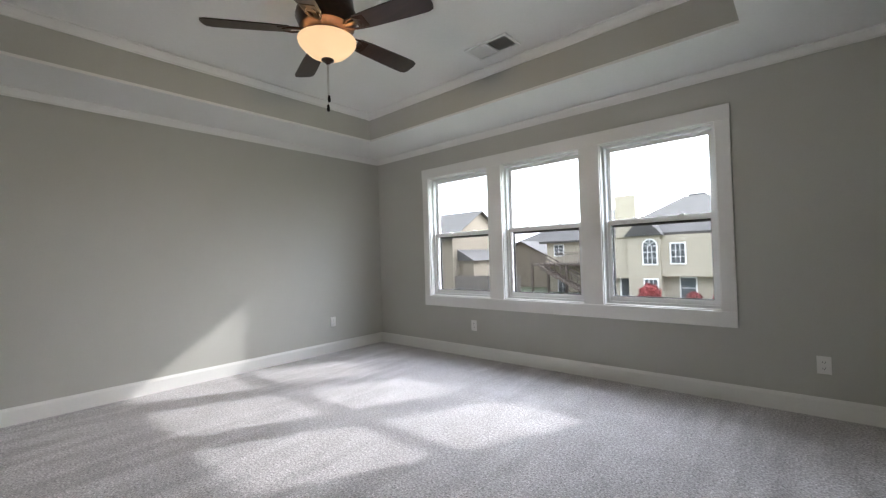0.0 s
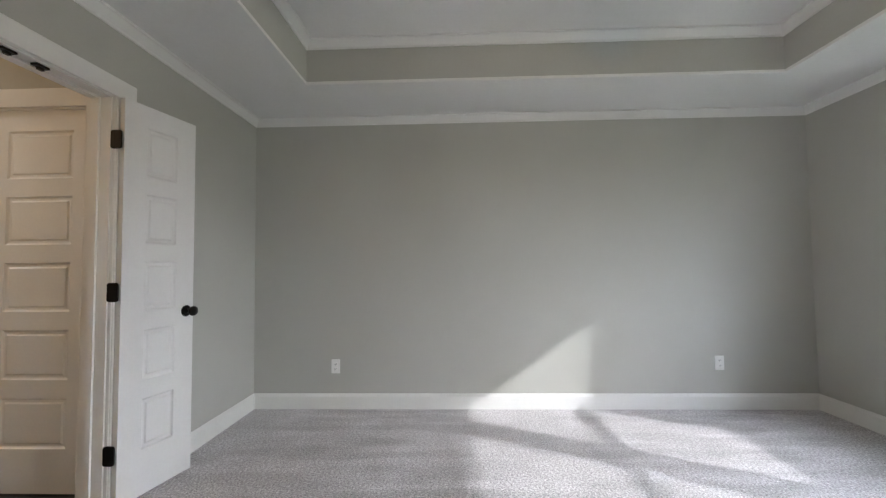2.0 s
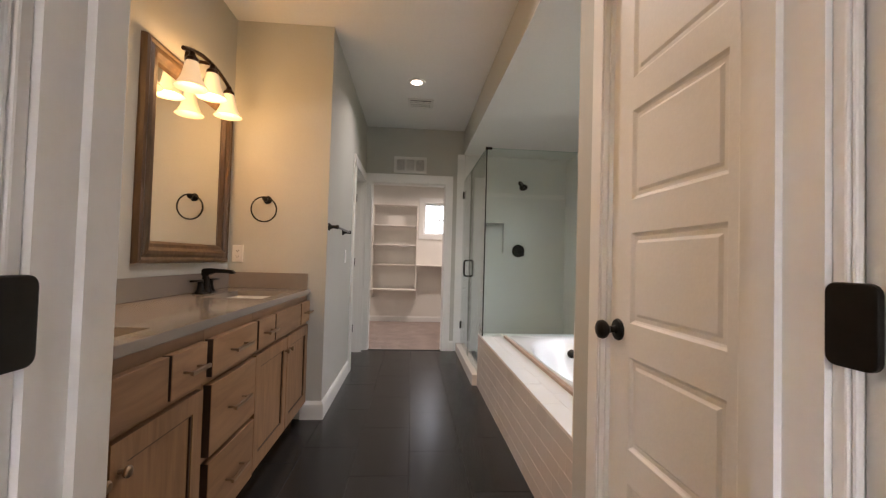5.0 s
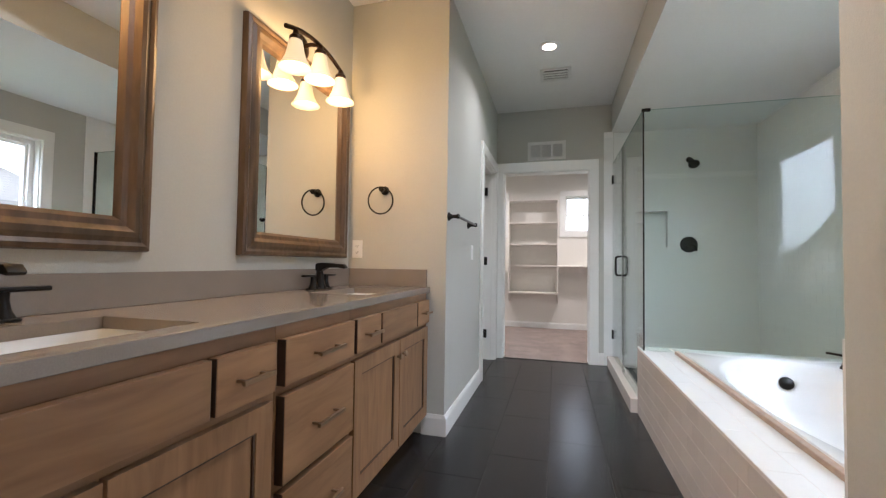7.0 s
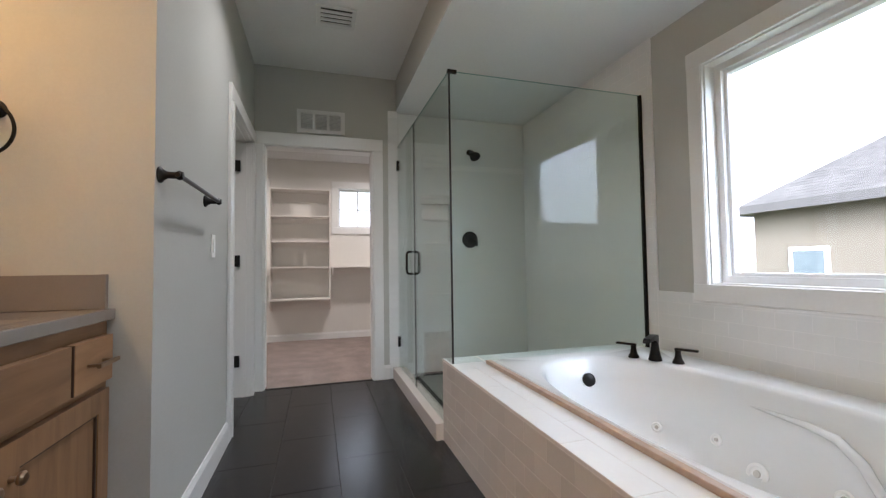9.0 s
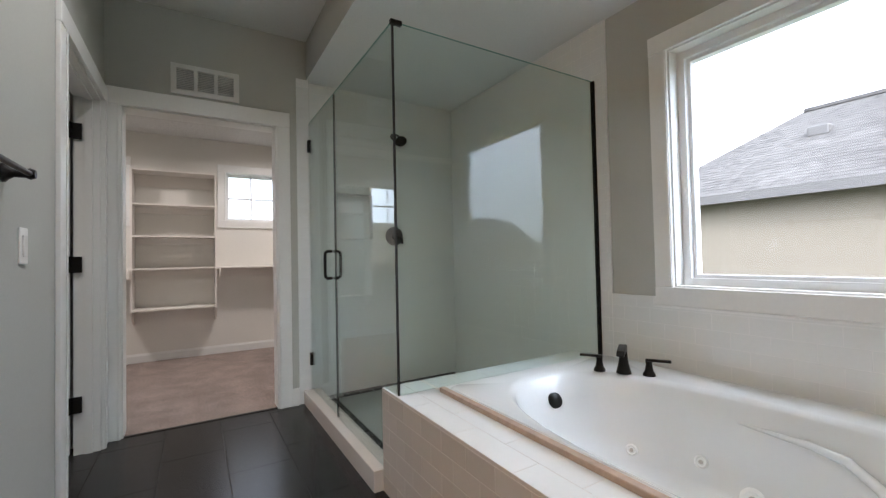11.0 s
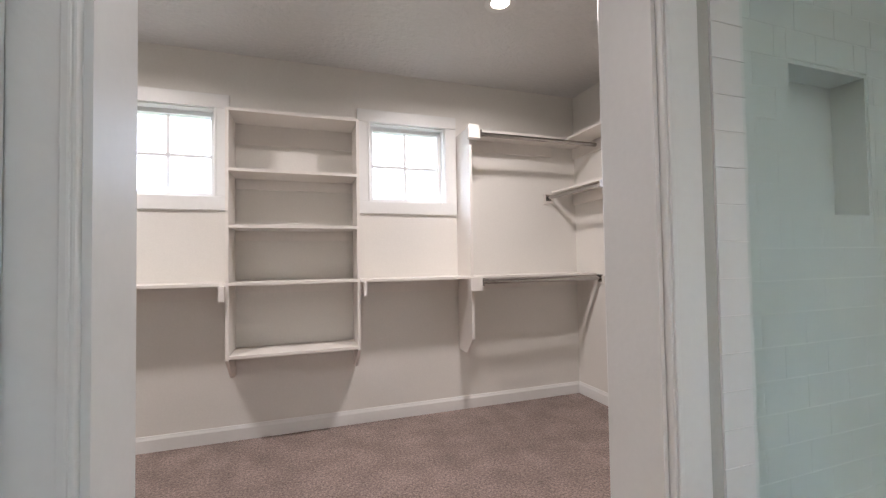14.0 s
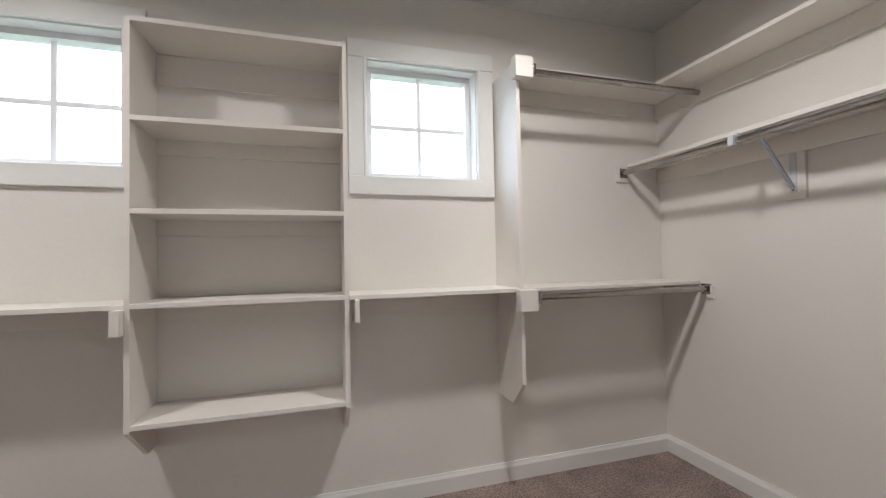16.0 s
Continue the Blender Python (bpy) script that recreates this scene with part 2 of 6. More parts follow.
M_TILE_PAN = material("grey_pan_mosaic", (0.42, 0.42, 0.39), 0.35, grain=0.05, grain_scale=60, stain=0.05, bump=0.0006, bump_scale=60)
M_TILE_BLK = material("black_border_tile", (0.012, 0.012, 0.013), 0.5, spec=0.3, grain=0.2, random_tint=0.2)
M_TUB = material("white_acrylic", (0.71, 0.72, 0.71), 0.2, grain=0.006, stain=0.01, coat=0.1)
M_TAN = material("tan_trim_strip", (0.42, 0.31, 0.24), 0.5, grain=0.12, grain_scale=30, stain=0.08)
M_CAB = wood_material("maple_cabinet", (0.345, 0.192, 0.092), (0.23, 0.12, 0.055), (9, 1.2, 9), 0.4, 3.0)
M_CAB_V = wood_material("maple_cabinet_upright", (0.345, 0.192, 0.092), (0.23, 0.12, 0.055), (9, 9, 1.2), 0.4, 3.0)
# darker copy of the maple: shade on the fronts' edges put into colour
M_CAB_D = wood_material("cabinet_edge_shade", (0.10, 0.055, 0.035), (0.05, 0.03, 0.02), (9, 9, 1.2), 0.5, 3.0)
M_COUNTER = material("taupe_quartz", (0.255, 0.222, 0.195), 0.11, grain=0.06, grain_scale=350, stain=0.04, stain_scale=6)
M_NICKEL = material("brushed_nickel", (0.55, 0.52, 0.47), 0.28, metal=1.0, grain=0.08, grain_scale=80)
M_STEEL = material("steel_rod", (0.42, 0.40, 0.38), 0.22, metal=1.0, grain=0.1, grain_scale=50)
M_FRAME = wood_material("bronze_mirror_frame", (0.135, 0.083, 0.045), (0.06, 0.037, 0.02), (5, 5, 1), 0.35, 5.0)
M_SHELF = material("painted_shelf_board", (0.79, 0.755, 0.71), 0.45, grain=0.015, stain=0.02, bump=0.0004, bump_scale=80)
M_BRACKET = material("white_steel_bracket", (0.60, 0.63, 0.68), 0.42, metal=0.0, grain=0.03)
M_BLADE = wood_material("dark_walnut_blade", (0.030, 0.014, 0.009), (0.014, 0.007, 0.005), (2, 14, 2), 0.3, 3.0)
M_BRONZE = material("bronze_metal", (0.035, 0.020, 0.014), 0.32, metal=0.8, grain=0.25, grain_scale=30)
M_PLATE = material("white_plastic_plate", (0.82, 0.82, 0.80), 0.3, grain=0.008)
M_SLOT = material("dark_slot", (0.03, 0.03, 0.03), 0.6, grain=0.1)
M_GRILLE = material("grey_filter_grille", (0.45, 0.45, 0.45), 0.6, grain=0.1)
M_SCREEN = glass_material("insect_screen", (0.85, 0.85, 0.86), 1.02)
M_DUCT = material("dark_duct", (0.05, 0.05, 0.05), 0.7, grain=0.2)
M_VENT = material("vent_paint", (0.72, 0.72, 0.70), 0.4, grain=0.02)
M_GLASS = glass_material("window_glass", (0.97, 0.98, 0.98))
M_SHOWER = glass_material("shower_glass", (0.935, 0.978, 0.965), 1.38)
M_GLASS_EDGE = material("green_glass_edge", (0.25, 0.42, 0.38), 0.1, grain=0.05)
M_MIRROR = material("silvered_mirror", (0.90, 0.91, 0.89), 0.0, metal=1.0)
M_BOWL = glow_material("amber_glass_bowl", (1.0, 0.64, 0.33), 0.25, (0.70, 0.50, 0.30))
M_BELL = glow_material("frosted_bell_glass", (1.0, 0.72, 0.40), 0.085, (0.62, 0.53, 0.40))
M_CAN = glow_material("lit_lens", (1.0, 0.80, 0.60), 4.0)
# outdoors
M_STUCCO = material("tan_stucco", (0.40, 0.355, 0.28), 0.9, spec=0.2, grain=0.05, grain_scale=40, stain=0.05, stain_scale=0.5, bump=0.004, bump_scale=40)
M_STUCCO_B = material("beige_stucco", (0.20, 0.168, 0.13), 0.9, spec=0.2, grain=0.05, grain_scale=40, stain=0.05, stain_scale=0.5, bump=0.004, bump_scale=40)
# west house's tan stucco and shingle, darkened in colour to offset strong sun
M_STUCCO_W = material("darkened_tan_stucco", (0.118, 0.099, 0.076), 0.9, spec=0.2, grain=0.05, grain_scale=40, stain=0.05, stain_scale=0.5, bump=0.0012, bump_scale=40)
M_ROOF_W = material("darkened_grey_shingle", (0.046, 0.042, 0.039), 0.95, spec=0.1, grain=0.3, grain_scale=5.5, stain=0.15, stain_scale=0.8, bump=0.012, bump_scale=9, random_tint=0.15)
M_ROOF = material("asphalt_shingle", (0.085, 0.08, 0.077), 0.95, spec=0.1, grain=0.25, grain_scale=9, stain=0.12, stain_scale=0.8, bump=0.01, bump_scale=12, random_tint=0.15)
M_FASCIA = material("taupe_fascia", (0.05, 0.044, 0.04), 0.6, grain=0.05)
M_WIN_OUT = material("dark_window_pane", (0.07, 0.075, 0.08), 0.3, spec=0.25, grain=0.2, grain_scale=1.5)
M_WIN_BLUE = material("curtained_pane", (0.085, 0.10, 0.105), 0.4, spec=0.25, grain=0.12, grain_scale=6, stretch=(1, 3, 0.2))
M_LAWN = material("lawn", (0.05, 0.06, 0.03), 0.95, grain=0.3, grain_scale=8, stain=0.3, stain_scale=0.15, bump=0.03, bump_scale=20)
M_DECK = wood_material("weathered_deck_wood", (0.11, 0.082, 0.065), (0.065, 0.047, 0.038), (3, 3, 3), 0.8, 2.0)
M_FENCE = wood_material("grey_fence_wood", (0.15, 0.13, 0.115), (0.10, 0.085, 0.075), (5, 5, 0.6), 0.85, 2.0)
M_RED = material("red_autumn_leaves", (0.20, 0.03, 0.028), 0.7, grain=0.3, grain_scale=6, random_tint=0.2)

# ---- building helpers ----
def box(bm, x0, x1, y0, y1, z0, z1):
    x0, x1 = min(x0, x1), max(x0, x1)
    y0, y1 = min(y0, y1), max(y0, y1)
    z0, z1 = min(z0, z1), max(z0, z1)
    v = [bm.verts.new((x, y, z)) for x in (x0, x1) for y in (y0, y1) for z in (z0, z1)]
    for f in ((0, 1, 3, 2), (4, 6, 7, 5), (0, 4, 5, 1), (2, 3, 7, 6), (0, 2, 6, 4), (1, 5, 7, 3)):
        bm.faces.new([v[i] for i in f])
    return v


def boxes(*dims, bevel=0.0, segments=2):
    bm = bmesh.new()
    for d in dims:
        box(bm, *d)
    if bevel:
        bmesh.ops.bevel(bm, geom=bm.edges[:], offset=bevel, segments=segments, affect="EDGES", profile=0.5)
    return bm


def prism(points, axis, a, b, bevel=0.0):
    """A flat outline pushed along an axis ('x', 'y' or 'z') from a to b; points are the other two coordinates in order."""
    bm = bmesh.new()

    def at(p, w):
        return {"x": (w, p[0], p[1]), "y": (p[0], w, p[1]), "z": (p[0], p[1], w)}[axis]

    lo, hi = [bm.verts.new(at(p, a)) for p in points], [bm.verts.new(at(p, b)) for p in points]
    bm.faces.new(lo)
    bm.faces.new(hi[::-1])
    for i in range(len(points)):
        j = (i + 1) % len(points)
        bm.faces.new((lo[i], hi[i], hi[j], lo[j]))
    if bevel:
        bmesh.ops.bevel(bm, geom=bm.edges[:], offset=bevel, segments=2, affect="EDGES", profile=0.5)
    return bm


def lathe(profile, m=None, steps=28, bm=None):
    """Radius and height pairs turned round z, then moved by m."""
    bm = bm or bmesh.new()
    m = m or Matrix()
    rings = []
    for r, z in profile:
        if r < 1e-5:
            rings.append([bm.verts.new(m @ Vector((0, 0, z)))])
        else:
            rings.append([bm.verts.new(m @ Vector((r * math.cos(a), r * math.sin(a), z))) for a in [2 * math.pi * i / steps for i in range(steps)]])
    for p, q in zip(rings, rings[1:]):
        for i in range(steps):
            j = (i + 1) % steps
            quad = [p[i % len(p)], p[j % len(p)], q[j % len(q)], q[i % len(q)]]
            quad = list(dict.fromkeys(quad))
            if len(quad) > 2:
                bm.faces.new(quad)
    return bm


def tube(points, radius, steps=10, bm=None, closed=False):
    bm = bm or bmesh.new()
    pts = [Vector(p) for p in points]
    rings, side = [], None
    for i, p in enumerate(pts):
        if closed:
            d = pts[(i + 1) % len(pts)] - pts[i - 1]
        else:
            d = pts[min(i + 1, len(pts) - 1)] - pts[max(i - 1, 0)]
        d.normalize()
        if side is None:
            side = d.orthogonal()
        side = (side - d * side.dot(d)).normalized()
        over = side.cross(d)
        r = radius[i] if isinstance(radius, (list, tuple)) else radius
        rings.append([bm.verts.new(p + r * (math.cos(a) * side + math.sin(a) * over)) for a in [2 * math.pi * k / steps for k in range(steps)]])
    pairs = list(zip(rings, rings[1:])) + ([(rings[-1], rings[0])] if closed else [])
    for p, q in pairs:
        for k in range(steps):
            bm.faces.new((p[k], p[(k + 1) % steps], q[(k + 1) % steps], q[k]))
    if not closed:
        bm.faces.new(rings[0][::-1])
        bm.faces.new(rings[-1])
    return bm


def sheet(axis, u0, u1, v0, v1, p0, p1, holes=()):
    """A slab with openings. axis is the thin way ('x': u is y, v is z; 'y': u is x, v is z; 'z': u is x, v is y)."""
    bm = bmesh.new()
    us = sorted({u0, u1, *[min(max(h[k], u0), u1) for h in holes for k in (0, 1)]})
    vs = sorted({v0, v1, *[min(max(h[k], v0), v1) for h in holes for k in (2, 3)]})

    def solid(i, j):
        if not (0 <= i < len(us) - 1 and 0 <= j < len(vs) - 1):
            return False
        u, v = (us[i] + us[i + 1]) / 2, (vs[j] + vs[j + 1]) / 2
        return not any(h[0] < u < h[1] and h[2] < v < h[3] for h in holes)

    cache = {}

    def vert(i, j, k):
        if (i, j, k) not in cache:
            u, v, w = us[i], vs[j], (p0, p1)[k]
            cache[i, j, k] = bm.verts.new({"x": (w, u, v), "y": (u, w, v), "z": (u, v, w)}[axis])
        return cache[i, j, k]

    for i in range(len(us) - 1):
        for j in range(len(vs) - 1):
            if not solid(i, j):
                continue
            for k in (0, 1):
                bm.faces.new([vert(i, j, k), vert(i + 1, j, k), vert(i + 1, j + 1, k), vert(i, j + 1, k)])
            for di, dj, a, b in ((-1, 0, (i, j), (i, j + 1)), (1, 0, (i + 1, j), (i + 1, j + 1)), (0, -1, (i, j), (i + 1, j)), (0, 1, (i, j + 1), (i + 1, j + 1))):
                if not solid(i + di, j + dj):
                    bm.faces.new([vert(*a, 0), vert(*b, 0), vert(*b, 1), vert(*a, 1)])
    return bm


def finish(name, bm, mat, smooth=False):
    bmesh.ops.recalc_face_normals(bm, faces=bm.faces[:])
    me = bpy.data.meshes.new(name)
    bm.to_mesh(me)
    bm.free()
    me.materials.append(mat)
    if smooth:
        me.shade_smooth()
        me.set_sharp_from_angle(angle=radians(35))
    return new(name, me)


def structure(name, bm, mat, label="", smooth=False):
    return tagged(finish(name, bm, mat, smooth), label, "", "", "structure")


def thing(name, place, label, category, group="", kind=""):
    ob = new(name)
    ob.location = place
    ob.empty_display_size = 0.1
    return tagged(ob, label, category, group, kind)


def part(name, bm, mat, parent, label="", smooth=False, local=False):
    """Links a bmesh as one mesh under a thing or a part; coordinates are the world's unless local."""
    ob = finish(name, bm, mat, smooth)
    ob.parent = parent
    if parent.type == "EMPTY" and not local:
        ob.matrix_parent_inverse = Matrix.Translation(-parent.location)
    return tagged(ob, label)


def piece(name, mesh, parent, place, turn=None):
    ob = new(name, mesh)
    ob.parent = parent
    ob.location = place
    if turn:
        ob.rotation_euler = turn
    return ob


def piece_mesh(name, bm, mat):
    bmesh.ops.recalc_face_normals(bm, faces=bm.faces[:])
    me = bpy.data.meshes.new(name)
    bm.to_mesh(me)
    bm.free()
    me.materials.append(mat)
    return me


def solo(name, bm, mat, label, category, group="", smooth=False):
    return tagged(finish(name, bm, mat, smooth), label, category, group)

# ---- the building: walls, floors, ceilings ----
XW, XE = -4.226, 0.62            # bedroom west and east faces
YN, YS, YSB = 3.91, -0.69, -0.81  # bedroom north, south faces; bath side of the south wall
SOFFIT, TOP, ALCOVE, CLOSET_TOP = 2.443, 2.745, 2.45, 2.53
YC, YCB, YB = -5.357, -5.50, -7.73  # closet front wall, its back, closet rear wall
XV, XT = -1.01, -1.672           # vanity wall, towel-bar wall
XA = -2.88                       # alcove line
YR = -3.17                       # towel-ring wall
TRAY = (-3.555, -0.13, -0.005, 3.235)
WINS_N = [(-3.30, -2.42, 0.65, 2.075), (-2.262, -1.40, 0.65, 2.075), (-1.235, -0.355, 0.65, 2.075)]
WIN_BATH = (-3.345, -2.20, 0.885, 2.11)
WINS_C = [(-1.465, -0.88, 1.57, 2.16), (-3.045, -2.46, 1.57, 2.16)]
BED_DOOR = (-2.76, -1.865, 0.0, 2.05)
WC_DOOR = (-1.515, -0.895, 0.0, 2.05)
SIDE_DOOR = (-5.245, -4.40, 0.0, 2.05)
CLOSET_DOOR = (-2.667, -1.743, 0.0, 2.065)

structure("wall_north", sheet("y", XW - 0.18, XE + 0.14, -0.3, 2.9, YN, YN + 0.16, WINS_N), M_WALL, "greige painted wall with three tall windows")
structure("wall_closet_west", sheet("x", YB - 0.16, -5.46, -0.3, 2.9, XW - 0.18, XW), M_WALL_C, "pale painted outer wall of the closet")
structure("wall_west", sheet("x", -5.46, YN, -0.3, 2.9, XW - 0.18, XW, [WIN_BATH]), M_WALL, "greige painted outer wall")
structure("wall_south", sheet("y", XW, XE + 0.14, -0.3, 2.9, YSB, YS, [(BED_DOOR[0], BED_DOOR[1], -0.02, BED_DOOR[3])]), M_WALL, "greige painted wall with a double doorway")
structure("wall_east", sheet("x", YS, YN, -0.3, 2.9, XE, XE + 0.14), M_WALL, "plain greige painted wall")
structure("wall_vanity", sheet("x", YR, YSB, -0.02, 2.9, XV, XV + 0.12), M_WALL, "greige painted wall behind the vanity")
structure("wall_towel_ring", sheet("y", XT + 0.12, XV + 0.12, -0.02, 2.9, YR - 0.12, YR), M_WALL, "greige painted short return wall")
structure("wall_towel_bar", sheet("x", YC, YR, -0.02, 2.9, XT, XT + 0.12, [(SIDE_DOOR[0], SIDE_DOOR[1], -0.02, SIDE_DOOR[3])]), M_WALL, "greige painted wall with a side doorway")
structure("wall_closet_front", sheet("y", XA - 0.02, 0.5, -0.02, 2.9, YCB, YC, [(CLOSET_DOOR[0], CLOSET_DOOR[1], -0.02, CLOSET_DOOR[3])]), M_WALL, "greige painted wall with a cased closet opening")
structure("wall_shower_back", sheet("y", XW, XA - 0.02, -0.02, 2.9, YCB, -5.414, [(-3.43, -3.115, 1.228, 1.615)]), M_WALL, "wall behind the shower with a niche")
structure("wall_niche_back", sheet("y", -3.46, -3.08, 1.19, 1.65, YCB - 0.004, YCB + 0.02), M_TILE_W, "white tiled niche back")
structure("wall_water_closet", sheet("x", -1.75, YSB, -0.02, 2.9, XA - 0.12, XA, [(WC_DOOR[0], WC_DOOR[1], -0.02, WC_DOOR[3])]), M_WALL, "greige painted wall with a closed door")
structure("wall_tub_end", sheet("y", XW, XA - 0.12, -0.02, 2.9, -1.75, -1.63), M_WALL, "greige painted wall at the tub's end")
structure("beam", boxes((XA - 0.12, XA, YC, -1.75, ALCOVE + 0.0405, 2.9), (XA - 0.0008, XA, YC, -1.75, ALCOVE, ALCOVE + 0.0405)), M_WALL, "greige painted dropped beam above the tub")
structure("wall_closet_rear", sheet("y", XW, 0.5, -0.3, 2.9, YB - 0.16, YB, WINS_C), M_WALL_C, "pale painted closet wall with two small windows")
structure("wall_closet_east", sheet("x", YB, YCB, -0.02, 2.9, 0.38, 0.5), M_WALL_C, "plain closet wall")
structure("wall_side_room_east", sheet("x", YCB + 0.14, YR, -0.02, 2.9, 0.38, 0.5), M_WALL, "plain wall of the side room")
structure("wall_side_room_north", sheet("y", XV + 0.12, 0.5, -0.02, 2.9, YR - 0.12, YR), M_WALL, "plain wall of the side room")

# ceilings
structure("ceiling_soffit", sheet("z", XW, XE, YS, YN, SOFFIT, SOFFIT + 0.02, [TRAY]), M_CEIL, "white soffit round the tray ceiling")
structure("ceiling_tray_side", sheet("z", TRAY[0] - 0.06, TRAY[1] + 0.06, TRAY[2] - 0.06, TRAY[3] + 0.06, SOFFIT + 0.021, TOP + 0.02, [TRAY]), M_WALL, "greige side of the tray ceiling")
structure("ceiling_tray", sheet("z", TRAY[0] - 0.05, TRAY[1] + 0.05, TRAY[2] - 0.05, TRAY[3] + 0.05, TOP, TOP + 0.04), M_CEIL, "white raised tray ceiling")
structure("ceiling_bath", sheet("z", XA, XV, YC, YSB, TOP, TOP + 0.04), M_CEIL, "white bathroom ceiling")
structure("ceiling_alcove", sheet("z", XW, XA - 0.001, -5.414, -1.751, ALCOVE, ALCOVE + 0.04), M_CEIL, "white lower ceiling over tub and shower")
structure("ceiling_water_closet", sheet("z", XW, XA - 0.12, -1.63, YSB, ALCOVE, ALCOVE + 0.04), M_CEIL, "white ceiling of the water closet")
structure("ceiling_side_room", sheet("z", XT + 0.12, 0.38, YC, YR - 0.12, ALCOVE, ALCOVE + 0.04), M_CEIL, "white ceiling of the side room")
structure("ceiling_closet", sheet("z", XW, 0.38, YB, YCB, CLOSET_TOP, CLOSET_TOP + 0.04), M_CEIL_TEX, "textured white closet ceiling")

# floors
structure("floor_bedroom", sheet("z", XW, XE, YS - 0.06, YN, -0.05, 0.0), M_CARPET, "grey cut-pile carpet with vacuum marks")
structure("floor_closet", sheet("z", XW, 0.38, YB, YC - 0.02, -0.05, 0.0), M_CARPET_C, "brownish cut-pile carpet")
floor_bath = structure("floor_bath", sheet("z", XW, 0.38, YC - 0.02, YS - 0.06, -0.05, -0.004), M_GROUT_F, "charcoal plank-tile floor with grey grout")

# roof over all, so that no sky leaks in
structure("roof_slab", sheet("z", XW - 0.18, XE + 0.14, YB - 0.16, YN + 0.16, 2.901, 3.05), M_FASCIA, "roof deck")


# mouldings
def skirting(name, axis, a, b, wall, out, height=0.125):
    """A baseboard with an eased top along a wall face; out is the way into the room."""
    prof = [(wall, 0.0), (wall + out * 0.015, 0.0), (wall + out * 0.015, height - 0.022), (wall + out * 0.009, height - 0.008), (wall + out * 0.007, height), (wall, height)]
    bm = prism(prof, axis, a, b) if axis == "x" else prism(prof, "y", a, b)
    return structure(name, bm, M_TRIM, "white painted baseboard")


skirting("baseboard", "x", XW, XE, YN, -1)
skirting("baseboard", "y", YS, YN, XW, 1)
skirting("baseboard", "x", XW, -2.86, YS, 1)
skirting("baseboard", "x", -1.76, XE, YS, 1)
skirting("baseboard", "y", YS, YN, XE, -1)
skirting("baseboard", "x", XT - 0.0, -1.53, YR, 1)
skirting("baseboard", "y", -4.31, YR + 0.015, XT, -1)
skirting("baseboard", "x", -2.802, -2.7525, YC, 1)
skirting("baseboard", "x", XW, 0.38, YB, 1, 0.095)
skirting("baseboard", "y", YB, YCB, XW, 1, 0.095)
skirting("baseboard", "x", XW, -2.76, YCB, -1, 0.095)
skirting("baseboard", "x", -1.65, 0.38, YCB, -1, 0.095)


def crown(name, axis, a, b, wall, out, top, drop=0.058, reach=0.058):
    p = [(wall, top - drop), (wall + out * 0.010, top - drop), (wall + out * 0.014, top - drop * 0.8), (wall + out * reach * 0.55, top - drop * 0.48), (wall + out * reach * 0.82, top - drop * 0.2), (wall + out * reach, top - 0.010), (wall + out * reach, top), (wall, top)]
    return structure(name, prism(p, axis, a, b), M_TRIM, "white crown moulding")


crown("trim_crown", "x", XW, XE, YN, -1, SOFFIT)
crown("trim_crown", "y", YS, YN, XW, 1, SOFFIT)
crown("trim_crown", "x", XW, XE, YS, 1, SOFFIT)
crown("trim_crown", "y", YS, YN, XE, -1, SOFFIT)
crown("trim_crown", "x", TRAY[0], TRAY[1], TRAY[3], -1, TOP)
crown("trim_crown", "y", TRAY[2], TRAY[3], TRAY[0], 1, TOP)
crown("trim_crown", "x", TRAY[0], TRAY[1], TRAY[2], 1, TOP)
crown("trim_crown", "y", TRAY[2], TRAY[3], TRAY[1], -1, TOP)


def casing(name, axis, face, out, u0, u1, v0, v1, width=0.09, floor=True, head=None, lip=0.0, depth=None, thick=0.018):
    """Boards round an opening on a wall face: two sides, a head and, for windows, an apron board. depth lines the opening."""
    head = head or width
    f0, f1 = face, face + out * thick
    root = None

    def board(n, a0, a1, b0, b1, w0=f0, w1=f1):
        nonlocal root
        d = (w0, w1, a0, a1, b0, b1) if axis == "x" else (a0, a1, w0, w1, b0, b1)
        ob = finish(n, boxes(d, bevel=0.003), M_TRIM)
        if root is None:
            root = tagged(ob, "white painted casing boards", "", "", "structure")
            ob.name = name
        else:
            ob.parent = root
        return ob

    bottom = v0 if floor else v0 - width
    board("head_casing", u0 - width - lip, u1 + width + lip, v1, v1 + head, f0, f1 + out * 0.003)
    board("side_casing", u0 - width, u0, v0, v1)
    board("side_casing", u1, u1 + width, v0, v1)
    board("inner_bead", u0 - 0.016, u0 - 0.004, v0, v1, f1, f1 + out * 0.006)
    board("inner_bead", u1 + 0.004, u1 + 0.016, v0, v1, f1, f1 + out * 0.006)
    if not floor:
        board("apron_casing", u0 - width, u1 + width, bottom, v0, f0, f1 + out * 0.003)
    return root


